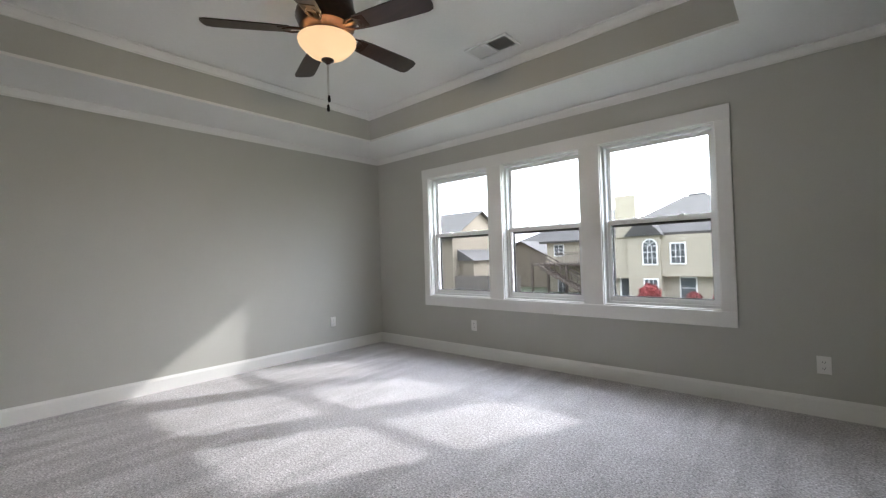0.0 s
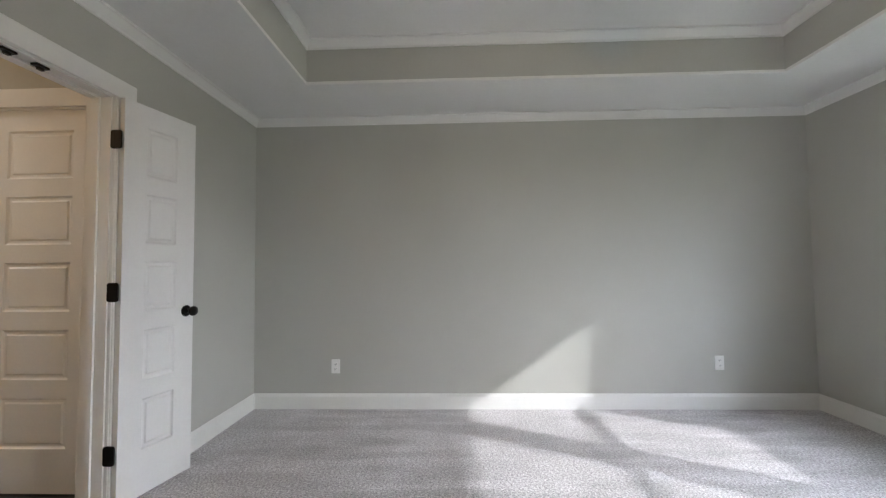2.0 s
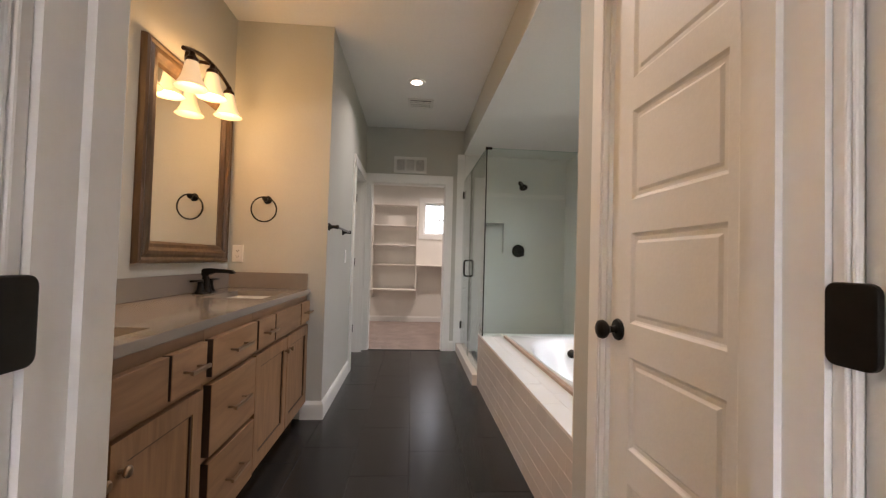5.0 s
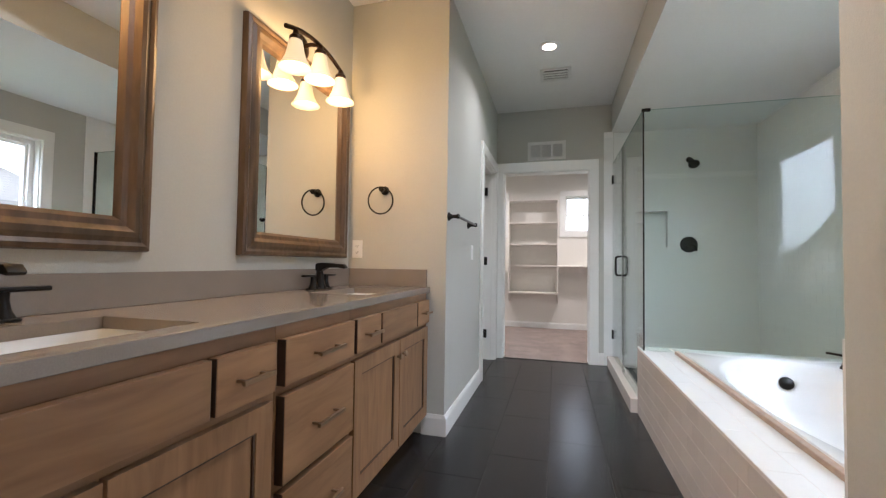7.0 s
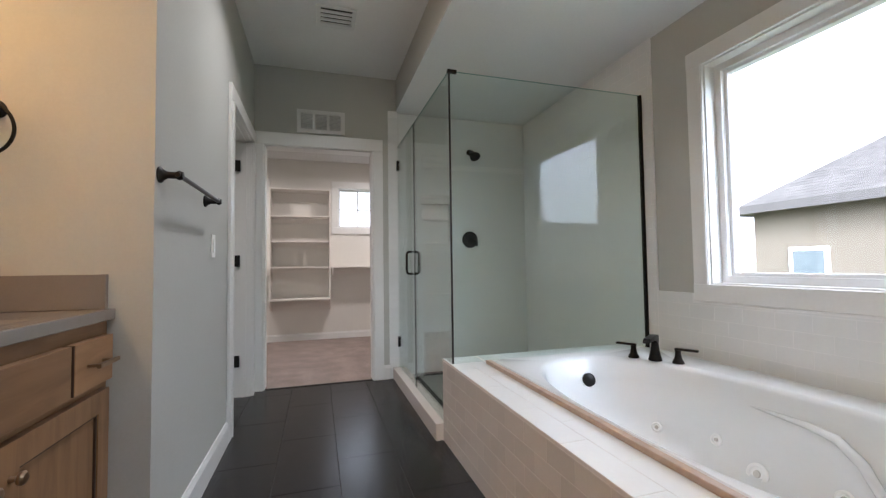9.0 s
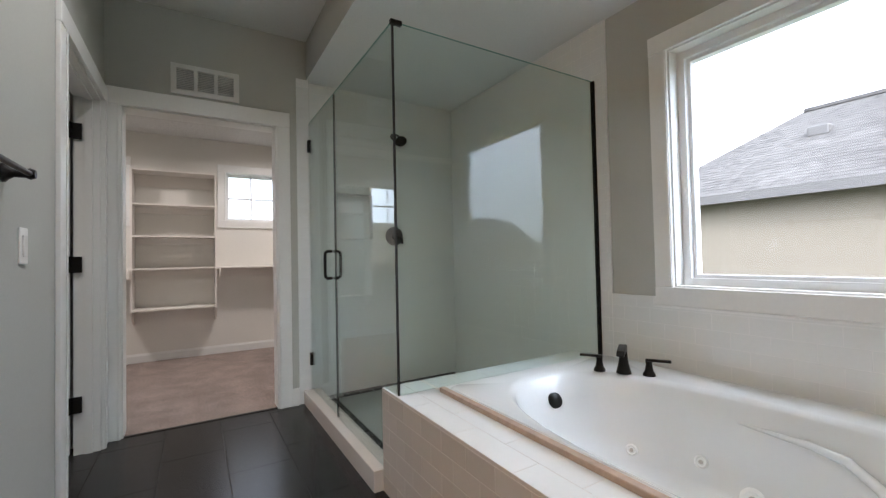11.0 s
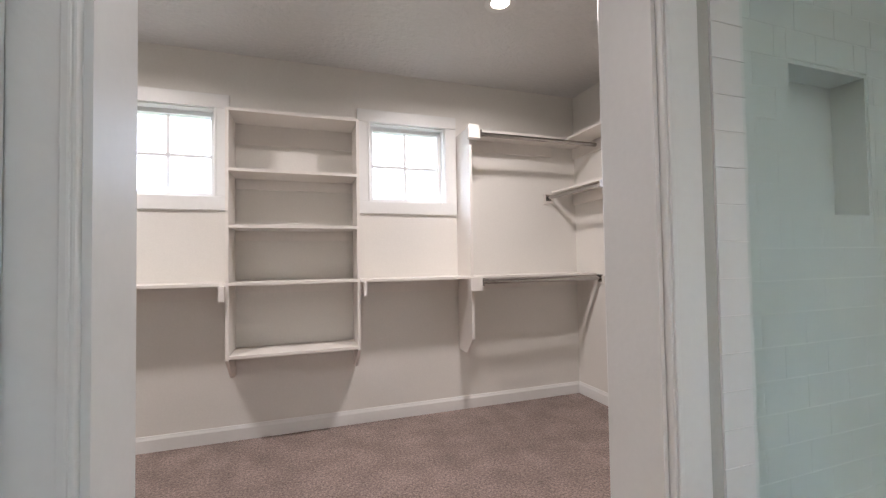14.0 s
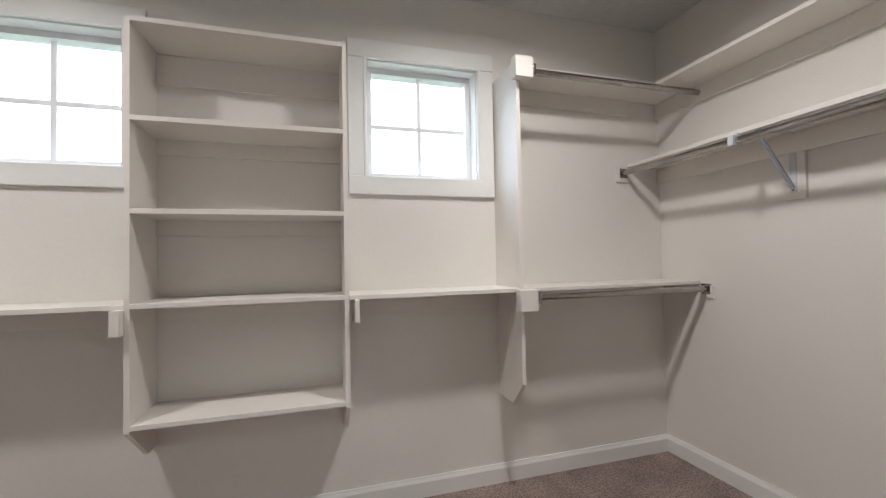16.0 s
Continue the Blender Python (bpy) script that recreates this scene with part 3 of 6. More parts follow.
def lining(name, axis, u0, u1, v0, v1, w0, w1, floor=True, stop=None):
    """Jamb boards that line an opening through a wall."""
    t = 0.016
    ds = [(u0, u0 + t, v0, v1), (u1 - t, u1, v0, v1), (u0 + t, u1 - t, v1 - t, v1)]
    if not floor:
        ds.append((u0 + t, u1 - t, v0, v0 + t))
    bm = bmesh.new()
    for a0, a1, b0, b1 in ds:
        box(bm, *((w0, w1, a0, a1, b0, b1) if axis == "x" else (a0, a1, w0, w1, b0, b1)))
    if stop:
        s0, s1 = stop
        for a0, a1, b0, b1 in [(u0 + t, u0 + t + 0.011, v0, v1 - t), (u1 - t - 0.011, u1 - t, v0, v1 - t), (u0 + t + 0.011, u1 - t - 0.011, v1 - t - 0.011, v1 - t)]:
            box(bm, *((s0, s1, a0, a1, b0, b1) if axis == "x" else (a0, a1, s0, s1, b0, b1)))
    return structure(name, bm, M_TRIM, "white painted jamb")


casing("trim_bed_door", "y", YS, 1, -2.752, -1.873, 0, 2.042, 0.085, head=0.094, lip=0.045)
casing("trim_bed_door_bath_side", "y", YSB, -1, -2.752, -1.873, 0, 2.042, 0.085)
lining("trim_bed_door_jamb", "y", -2.76, -1.865, 0, 2.05, YSB, YS, stop=(YSB + 0.03, YSB + 0.065))
casing("trim_wc_door", "x", XA, 1, -1.507, -0.903, 0, 2.042, 0.088, head=0.1)
lining("trim_wc_door_jamb", "x", -1.515, -0.895, 0, 2.05, XA - 0.12, XA)
casing("trim_side_door", "x", XT, -1, -5.237, -4.408, 0, 2.042, 0.09, head=0.095)
lining("trim_side_door_jamb", "x", -5.245, -4.40, 0, 2.05, XT, XT + 0.12, stop=(XT + 0.035, XT + 0.07))
casing("trim_closet_opening", "y", YC, 1, -2.660, -1.750, 0, 2.058, 0.092, head=0.108)
casing("trim_closet_opening_inside", "y", YCB, -1, -2.660, -1.750, 0, 2.058, 0.092, head=0.108)
lining("trim_closet_jamb", "y", -2.667, -1.743, 0, 2.065, YCB, YC)
structure("threshold", boxes((-2.66, -1.75, YC - 0.026, YC - 0.014, -0.01, 0.006)), M_FASCIA, "thin dark carpet edge strip")


# ---- windows ----
def hung_window(name, u0, u1, v0, v1, group):
    """A white vinyl double-hung unit in the north wall: frame, two sashes, locks, dark screen frame."""
    root = tagged(finish(name, sheet("y", u0, u1, v0, v1, YN + 0.055, YN + 0.15, [(u0 + 0.035, u1 - 0.035, v0 + 0.035, v1 - 0.035)]), M_VINYL), "white vinyl double-hung window unit", "window", group, "structure")
    mid = 1.378
    a0, a1 = u0 + 0.033, u1 - 0.033
    up = part("upper_sash", sheet("y", a0, a1, mid - 0.02, v1 - 0.033, YN + 0.105, YN + 0.135, [(a0 + 0.03, a1 - 0.03, mid + 0.02, v1 - 0.065)]), M_VINYL, root)
    lo = part("lower_sash", sheet("y", a0, a1, v0 + 0.033, mid + 0.012, YN + 0.07, YN + 0.10, [(a0 + 0.03, a1 - 0.03, v0 + 0.075, mid - 0.024)]), M_VINYL, root)
    for sash, b0, b1, y in ((up, mid + 0.02, v1 - 0.065, 0.12), (lo, v0 + 0.075, mid - 0.024, 0.085)):
        g = part("pane", sheet("y", a0 + 0.03, a1 - 0.03, b0, b1, YN + y - 0.002, YN + y + 0.002), M_GLASS, sash)
        g.visible_shadow = False
        part("glazing_bead", sheet("y", a0 + 0.03, a1 - 0.03, b0, b1, YN + y - 0.008, YN + y - 0.003, [(a0 + 0.034, a1 - 0.034, b0 + 0.004, b1 - 0.004)]), M_SLOT if sash == lo else M_VINYL, sash)
    part("screen_frame", sheet("y", a0 + 0.012, a1 - 0.012, v0 + 0.04, mid - 0.012, YN + 0.137, YN + 0.148, [(a0 + 0.034, a1 - 0.034, v0 + 0.078, mid - 0.042)]), M_SLOT, root, "dark screen frame")
    mesh = part("insect_screen", sheet("y", a0 + 0.034, a1 - 0.034, v0 + 0.078, mid - 0.042, YN + 0.141, YN + 0.143), M_SCREEN, root, "fine grey insect screen")
    mesh.visible_shadow = False
    for f in (0.28, 0.72):
        x = a0 + f * (a1 - a0)
        part("sash_lock", boxes((x - 0.028, x + 0.028, YN + 0.075, YN + 0.097, mid + 0.012, mid + 0.022), (x - 0.012, x + 0.02, YN + 0.07, YN + 0.09, mid + 0.022, mid + 0.032), bevel=0.002), M_VINYL, lo)
    part("reveal", sheet("y", u0 + 0.001, u1 - 0.001, v0 + 0.001, v1 - 0.001, YN + 0.001, YN + 0.056, [(u0 + 0.014, u1 - 0.014, v0 + 0.014, v1 - 0.014)]), M_TRIM, root)
    return root


for i, w in enumerate(WINS_N):
    hung_window("window_%d" % (i + 1), *w, "bedroom windows")
cw = finish("trim_window_casing", boxes((-3.39, -0.265, YN - 0.021, YN, 2.068, 2.18), bevel=0.003), M_TRIM)
tagged(cw, "white flat casing round three windows", "", "", "structure")
part("apron_casing", boxes((-3.385, -0.268, YN - 0.021, YN, 0.54, 0.656), bevel=0.003), M_TRIM, cw)
for a, b in ((-3.385, -3.295), (-2.427, -2.255), (-1.407, -1.228), (-0.362, -0.268)):
    part("upright_casing", boxes((a, b, YN - 0.018, YN, 0.656, 2.068), bevel=0.003), M_TRIM, cw)

# bath picture window
y0, y1, z0, z1 = WIN_BATH
wb = tagged(finish("window_4", sheet("x", y0, y1, z0, z1, XW - 0.15, XW - 0.07, [(y0 + 0.05, y1 - 0.05, z0 + 0.05, z1 - 0.05)]), M_VINYL), "white vinyl fixed picture window over the tub", "window", "", "structure")
part("inner_frame", sheet("x", y0 + 0.048, y1 - 0.048, z0 + 0.048, z1 - 0.048, XW - 0.14, XW - 0.095, [(y0 + 0.068, y1 - 0.068, z0 + 0.068, z1 - 0.068)]), M_VINYL, wb)
g = part("pane", sheet("x", y0 + 0.066, y1 - 0.066, z0 + 0.066, z1 - 0.066, XW - 0.12, XW - 0.116), M_GLASS, wb)
g.visible_shadow = False
part("reveal", sheet("x", y0 + 0.001, y1 - 0.001, z0 + 0.001, z1 - 0.001, XW - 0.069, XW - 0.001, [(y0 + 0.014, y1 - 0.014, z0 + 0.014, z1 - 0.014)]), M_TRIM, wb)
casing("trim_bath_window", "x", XW, 1, y0 + 0.006, y1 - 0.006, z0 + 0.006, z1 - 0.006, 0.094, floor=False)

# closet windows with two by two muntins
for i, (x0, x1, z0, z1) in enumerate(WINS_C):
    wc = tagged(finish("window_%d" % (5 + i), sheet("y", x0, x1, z0, z1, YB - 0.145, YB - 0.075, [(x0 + 0.04, x1 - 0.04, z0 + 0.04, z1 - 0.04)]), M_VINYL), "small white square window with four lights", "window", "closet windows", "structure")
    g = part("pane", sheet("y", x0 + 0.038, x1 - 0.038, z0 + 0.038, z1 - 0.038, YB - 0.115, YB - 0.111), M_GLASS, wc)
    g.visible_shadow = False
    xm, zm = (x0 + x1) / 2, (z0 + z1) / 2 - 0.01
    part("muntin", boxes((xm - 0.011, xm + 0.011, YB - 0.109, YB - 0.102, z0 + 0.04, z1 - 0.04)), M_VINYL, wc)
    part("muntin", boxes((x0 + 0.04, x1 - 0.04, YB - 0.108, YB - 0.103, zm - 0.011, zm + 0.011)), M_VINYL, wc)
    part("reveal", sheet("y", x0 + 0.001, x1 - 0.001, z0 + 0.001, z1 - 0.001, YB - 0.074, YB - 0.001, [(x0 + 0.012, x1 - 0.012, z0 + 0.012, z1 - 0.012)]), M_TRIM, wc)
    casing("trim_closet_window", "y", YB, 1, x0 + 0.006, x1 - 0.006, z0 + 0.006, z1 - 0.006, 0.09, floor=False)

# ---- doors ----
def knob_mesh(side):
    """A round knob on its rosette; it points along local y times side."""
    prof = [(0.0, 0.0), (0.032, 0.0), (0.033, 0.004), (0.030, 0.009), (0.014, 0.011), (0.010, 0.016), (0.010, 0.030), (0.017, 0.036), (0.026, 0.044), (0.0285, 0.053), (0.026, 0.062), (0.016, 0.068), (0.0, 0.070)]
    return lathe(prof, pose(0, 0, 0, -90 * side), 24)


def panel_door(name, m, width, label, hinge_zs=(), knob_at=None, group="", height=2.025):
    """A five-panel slab: local x runs from the hinge edge, y is the thickness, z up."""
    t = 0.035
    root = tagged(new(name), label, "door", group)
    root.matrix_world = m
    stile = 0.123 if width < 0.5 else 0.113
    top, gap, bot = 0.115, 0.096, 0.228
    h = (height - top - bot - 4 * gap) / 5
    holes = [(stile, width - stile, bot + k * (h + gap), bot + k * (h + gap) + h) for k in range(5)]
    part("slab", sheet("y", 0, width, 0, height, -t / 2, t / 2, holes), M_DOOR, root, local=True)
    for u0, u1, v0, v1 in holes:
        bm = bmesh.new()
        for s in (-1, 1):
            rings = []
            for inset, y in ((0, t / 2), (0.006, t / 2 - 0.006), (0.011, t / 2 - 0.0085), (0.022, t / 2 - 0.0085), (0.030, t / 2 - 0.0035)):
                rings.append([bm.verts.new((x, s * y, z)) for x, z in ((u0 + inset, v0 + inset), (u1 - inset, v0 + inset), (u1 - inset, v1 - inset), (u0 + inset, v1 - inset))])
            for p, q in zip(rings, rings[1:]):
                for k in range(4):
                    bm.faces.new((p[k], p[(k + 1) % 4], q[(k + 1) % 4], q[k]))
            bm.faces.new(rings[-1])
        part("panel", bm, M_DOOR, root, local=True)
    for z in hinge_zs:
        bm = boxes((-0.006, 0.010, t / 2 - 0.001, t / 2 + 0.002, z - 0.045, z + 0.045), (-0.055, -0.006, t / 2 - 0.016, t / 2 - 0.002, z - 0.045, z + 0.045), bevel=0.002)
        lathe([(0.0, z - 0.048), (0.0065, z - 0.046), (0.0065, z + 0.046), (0.0, z + 0.048)], pose(-0.003, t / 2 + 0.004, 0), 12, bm)
        part("hinge", bm, M_BLACK, root, "black butt hinge", local=True)
    if knob_at:
        kx, kz = knob_at
        for s in (-1, 1):
            ob = part("knob", knob_mesh(s), M_BLACK, root, "oil-rubbed black round knob", smooth=True, local=True)
            ob.location = (kx, s * t / 2, kz)
    return root


HINGES = (0.27, 1.058, 1.82)
# bedroom double doors, folded back into the bedroom
panel_door("bedroom_door", pose(-2.768, -0.652, 0.012, 0, 0, 180 - 12), 0.432, "white five-panel narrow door leaf folded back open", (), (0.382, 0.915), "bedroom double doors")
panel_door("bedroom_door", pose(-1.866, -0.652, 0.012, 0, 0, 14), 0.438, "white five-panel narrow door leaf standing open", (), None, "bedroom double doors")
# water closet door, shut
wc = panel_door("water_closet_door", pose(XA - 0.03, -0.908, 0.012, 0, 0, -90), 0.592, "white five-panel door, shut, with black knob", (), (0.54, 0.912))
for z in HINGES:
    part("hinge", lathe([(0.0, z - 0.047), (0.0062, z - 0.045), (0.0062, z + 0.045), (0.004, z + 0.049), (0.0, z + 0.05)], pose(0.004, 0.0215, 0), 12), M_BLACK, wc, "black hinge knuckle", local=True)
# side room door, swung inwards
panel_door("side_room_door", pose(XT + 0.135, -5.222, 0.012, 0, 0, 2), 0.8, "white five-panel door swung open beside the closet", HINGES, (0.74, 0.915))


def hinge_plates(name, at, zs, width_way):
    """Rounded black hinge plates on a jamb."""
    x, y = at
    for z in zs:
        dx, dy = width_way
        r, pts = 0.012, []
        for cy, cz, a0 in ((y + dy - r, z + 0.047 - r, 0), (y + r, z + 0.047 - r, 90), (y + r, z - 0.047 + r, 180), (y + dy - r, z - 0.047 + r, 270)):
            pts += [(cy + r * math.cos(radians(a0 + 22.5 * k)), cz + r * math.sin(radians(a0 + 22.5 * k))) for k in range(5)]
        bm = prism(pts, "x", x, x + dx, bevel=0.002)
        solo(name, bm, M_BLACK, "black hinge plate screwed to the door jamb", "hinge", "door hinges")


hinge_plates("jamb_hinge", (-2.752, -0.690), HINGES, (0.009, 0.056))
hinge_plates("jamb_hinge", (-1.873, -0.702), [z - 0.014 for z in HINGES], (-0.009, 0.056))
# roller catches under the head
for x in (-2.29, -2.42):
    solo("door_catch", boxes((x - 0.028, x + 0.028, -0.735, -0.705, 2.024, 2.034), (x - 0.012, x + 0.012, -0.728, -0.712, 2.012, 2.024), bevel=0.002), M_BLACK, "black roller catch under the door head", "catch", "door catches")


# ---- small wall fittings ----
def outlet(m, switch=False):
    """A wall plate: local x across, z up, y out of the wall."""
    root = tagged(new("light_switch" if switch else "outlet"), "white rocker switch plate on the wall" if switch else "white duplex outlet plate on the wall", "switch" if switch else "outlet", "" if switch else "wall outlets")
    root.matrix_world = m
    part("plate", boxes((-0.036, 0.036, 0, 0.006, -0.058, 0.058), bevel=0.0025), M_PLATE, root, local=True)
    if switch:
        part("rocker", boxes((-0.017, 0.017, 0.006, 0.010, -0.034, 0.034), bevel=0.0015), M_PLATE, root, local=True)
        return root
    for dz in (-0.02, 0.02):
        sock = part("socket", boxes((-0.017, 0.017, 0.006, 0.0085, dz - 0.014, dz + 0.014), bevel=0.002), M_PLATE, root, local=True)
        part("slots", boxes((-0.008, -0.0055, 0.0086, 0.0092, dz - 0.004, dz + 0.006), (0.0055, 0.008, 0.0086, 0.0092, dz - 0.004, dz + 0.005), (-0.002, 0.002, 0.0086, 0.0092, dz - 0.010, dz - 0.006)), M_SLOT, sock, local=True)
    return root


outlet(pose(0.182, YN, 0.338, 0, 0, 180))
outlet(pose(-2.667, YN, 0.348, 0, 0, 180))
outlet(pose(XW, 3.138, 0.37, 0, 0, -90))
outlet(pose(XW, 0.005, 0.348, 0, 0, -90))
outlet(pose(-1.075, YR, 1.125))
outlet(pose(XT, -3.955, 1.128, 0, 0, 90), True)

# ---- bedroom: ceiling fan, supply vent ----
def blade_bm():
    pts = [(0.20, -0.050), (0.30, -0.058), (0.50, -0.066), (0.615, -0.068), (0.645, -0.058), (0.655, -0.03), (0.655, 0.03), (0.645, 0.058), (0.615, 0.068), (0.50, 0.066), (0.30, 0.058), (0.20, 0.050)]
    return prism(pts, "z", -0.003, 0.003)


def ceiling_fan(x, y, first):
    root = thing("ceiling_fan", (x, y, TOP), "dark bronze five-blade ceiling fan with amber glass bowl light", "ceiling fan")
    part("canopy", lathe([(0.0, TOP), (0.09, TOP), (0.105, TOP - 0.02), (0.12, TOP - 0.10), (0.150, TOP - 0.14), (0.158, TOP - 0.215), (0.0, TOP - 0.22)], pose(x, y, 0), 36), M_BRONZE, root, "bronze flush-mount housing", smooth=True)
    part("vent_ring", lathe([(0.0, TOP - 0.215), (0.165, TOP - 0.22), (0.172, TOP - 0.255), (0.15, TOP - 0.31), (0.10, TOP - 0.34), (0.0, TOP - 0.345)], pose(x, y, 0), 36), M_BRONZE, root, smooth=True)
    for k in range(18):
        a = 2 * math.pi * k / 18
        bm = boxes((0.128, 0.172, -0.009, 0.009, -0.012, 0.012))
        bm.transform(pose(x, y, TOP - 0.290, 0, 0, math.degrees(a)) @ pose(0, 0, 0, 0, 38, 0))
        part("motor_rib", bm, M_NICKEL, root)
    zb = TOP - 0.318
    for k in range(5):
        a = first + 72 * k
        m = pose(x, y, zb, 0, 0, a)
        bl = blade_bm()
        bl.transform(m @ pose(0, 0, -0.006, -12, 0, 0))
        b = part("blade", bl, M_BLADE, root, "dark walnut blade")
        arm = boxes((0.10, 0.27, -0.012, 0.012, -0.006, 0.002), (0.215, 0.265, -0.042, 0.042, -0.012, -0.005), bevel=0.003)
        for s in (-1, 1):
            tube([(0.12, s * 0.012, -0.004), (0.16, s * 0.034, -0.008), (0.20, s * 0.040, -0.010), (0.24, s * 0.018, -0.010)], 0.006, 8, arm)
        arm.transform(m @ pose(0, 0, 0, -12, 0, 0))
        part("blade_arm", arm, M_BRONZE, b, "bronze scrolled blade iron")
    zf = TOP - 0.342
    part("light_fitter", lathe([(0.0, zf), (0.085, zf), (0.10, zf - 0.02), (0.10, zf - 0.04), (0.0, zf - 0.042)], pose(x, y, 0), 32), M_BRONZE, root, smooth=True)
    zt = zf - 0.028
    part("glass_bowl", lathe([(0.150, zt), (0.163, zt - 0.008), (0.160, zt - 0.024), (0.142, zt - 0.050), (0.105, zt - 0.084), (0.060, zt - 0.108), (0.022, zt - 0.120), (0.0, zt - 0.122)], pose(x, y, 0), 40), M_BOWL, root, "lit amber alabaster glass bowl", smooth=True).visible_shadow = False
    ze = zt - 0.117
    part("finial", lathe([(0.0, ze + 0.01), (0.034, ze + 0.004), (0.036, ze - 0.004), (0.02, ze - 0.014), (0.010, ze - 0.024), (0.0, ze - 0.026)], pose(x, y, 0), 20), M_BRONZE, root, smooth=True)
    for dx, length in ((0.004, 0.20), (-0.006, 0.25)):
        c = part("pull_chain", tube([(x + dx, y, ze - 0.02), (x + dx, y, ze - length)], 0.0016, 6), M_NICKEL, root)
        part("fob", lathe([(0.0, 0.0), (0.006, -0.006), (0.009, -0.03), (0.007, -0.042), (0.0, -0.044)], pose(x + dx, y, ze - length), 12), M_BLACK, c, smooth=True)
    return root


ceiling_fan(FAN_X, FAN_Y, 17)


def register(name, x0, x1, y0, y1, z, label, slats, dark_half=False):
    """A louvred supply grille under a ceiling."""
    root = thing(name, ((x0 + x1) / 2, (y0 + y1) / 2, z), label, "vent")
    part("frame", sheet("z", x0, x1, y0, y1, z - 0.012, z - 0.0005, [(x0 + 0.022, x1 - 0.022, y0 + 0.022, y1 - 0.022)]), M_VENT, root)
    part("backing", boxes((x0 + 0.02, x1 - 0.02, y0 + 0.02, y1 - 0.02, z - 0.0022, z - 0.0008)), M_DUCT, root)
    xm = (x0 + x1) / 2
    part("divider", boxes((xm - 0.006, xm + 0.006, y0 + 0.022, y1 - 0.022, z - 0.012, z - 0.003)), M_VENT, root)
    for k in range(slats):
        y = y0 + 0.03 + (y1 - y0 - 0.06) * (k + 0.5) / slats
        for a, b, tilt in ((x0 + 0.022, xm - 0.006, -35), (xm + 0.006, x1 - 0.022, 35)):
            bm = boxes(((a - b) / 2, (b - a) / 2, -0.0075, 0.0075, -0.0006, 0.0006))
            bm.transform(pose((a + b) / 2, y, z - 0.0085, tilt))
            part("slat", bm, M_VENT, root)
    return root


register("ceiling_vent", -1.86, -1.475, 2.82, 3.04, TOP, "white two-way ceiling supply vent", 9)
register("closet_ceiling_vent", -1.56, -1.26, -7.10, -6.95, CLOSET_TOP, "white ceiling vent in the closet", 6)


def can_light(c, name="recessed_light"):
    root = thing(name, c, "lit white recessed ceiling light", "ceiling light", "recessed lights")
    part("trim_ring", lathe([(0.048, -0.001), (0.085, -0.001), (0.086, -0.006), (0.076, -0.010), (0.050, -0.006)], pose(*c), 32), M_VENT, root, smooth=True)
    part("lens", lathe([(0.050, -0.004), (0.03, -0.0055), (0.0, -0.006)], pose(*c), 32), M_CAN, root, "glowing lens", smooth=True).visible_shadow = False
    return root


# also builds a fixture for the added, unseen second closet can
for c in CANS_BATH + CLOSET_CANS + [SIDE_CAN]:
    can_light(c)

# bath exhaust fan
ex = thing("exhaust_fan", (-2.307, -4.49, TOP), "white exhaust fan grille on the ceiling", "exhaust fan")
part("cover", boxes((-2.44, -2.175, -4.61, -4.37, TOP - 0.022, TOP - 0.0005), bevel=0.010), M_VENT, ex, smooth=True)
for k in range(4):
    y = -4.56 + k * 0.047
    part("louvre", boxes((-2.415, -2.20, y, y + 0.022, TOP - 0.030, TOP - 0.0225), bevel=0.002), M_VENT, ex)
    part("slot", boxes((-2.41, -2.205, y + 0.026, y + 0.042, TOP - 0.0228, TOP - 0.0222)), M_SLOT, ex)

# return grille above the closet opening
rg = thing("return_grille", (-2.213, YC, 2.19), "white three-bay return air grille on the wall", "vent")
part("frame", sheet("y", -2.416, -2.012, 2.186, 2.388, YC, YC + 0.014, [(-2.381 + k * 0.1195, -2.284 + k * 0.1195, 2.217, 2.357) for k in range(3)]), M_VENT, rg)
part("backing", boxes((-2.40, -2.03, YC + 0.0005, YC + 0.002, 2.20, 2.374)), M_GRILLE, rg)
for bay in range(3):
    for k in range(12):
        bm = boxes((-0.048, 0.048, -0.0006, 0.0006, -0.0062, 0.0062))
        bm.transform(pose(-2.3325 + bay * 0.1195, YC + 0.007, 2.223 + k * 0.0117, 40))
        part("slat", bm, M_VENT, rg)

# ---- bath: vanity ----
XF = -1.55                     # face frame
UNITS = [("sink", -3.168, -2.187), ("drawers", -2.187, -1.747), ("sink", -1.747, -0.812)]


def bar_pull(y, z, parent, length=0.13):
    h = length / 2
    bm = boxes((XF - 0.067, XF - 0.056, y - h, y + h, z - 0.006, z + 0.006), (XF - 0.059, XF - 0.029, y - h + 0.012, y - h + 0.021, z - 0.004, z + 0.004), (XF - 0.059, XF - 0.029, y + h - 0.021, y + h - 0.012, z - 0.004, z + 0.004), bevel=0.0015)
    part("handle", bm, M_PULL, parent, "champagne bronze bar pull")


def round_pull(y, z, parent):
    part("knob", lathe([(0.0, 0.0), (0.007, 0.0), (0.006, 0.012), (0.014, 0.018), (0.015, 0.024), (0.010, 0.029), (0.0, 0.030)], pose(XF - 0.02, y, z, 0, -90, 0), 18), M_PULL, parent, "champagne bronze knob", smooth=True)


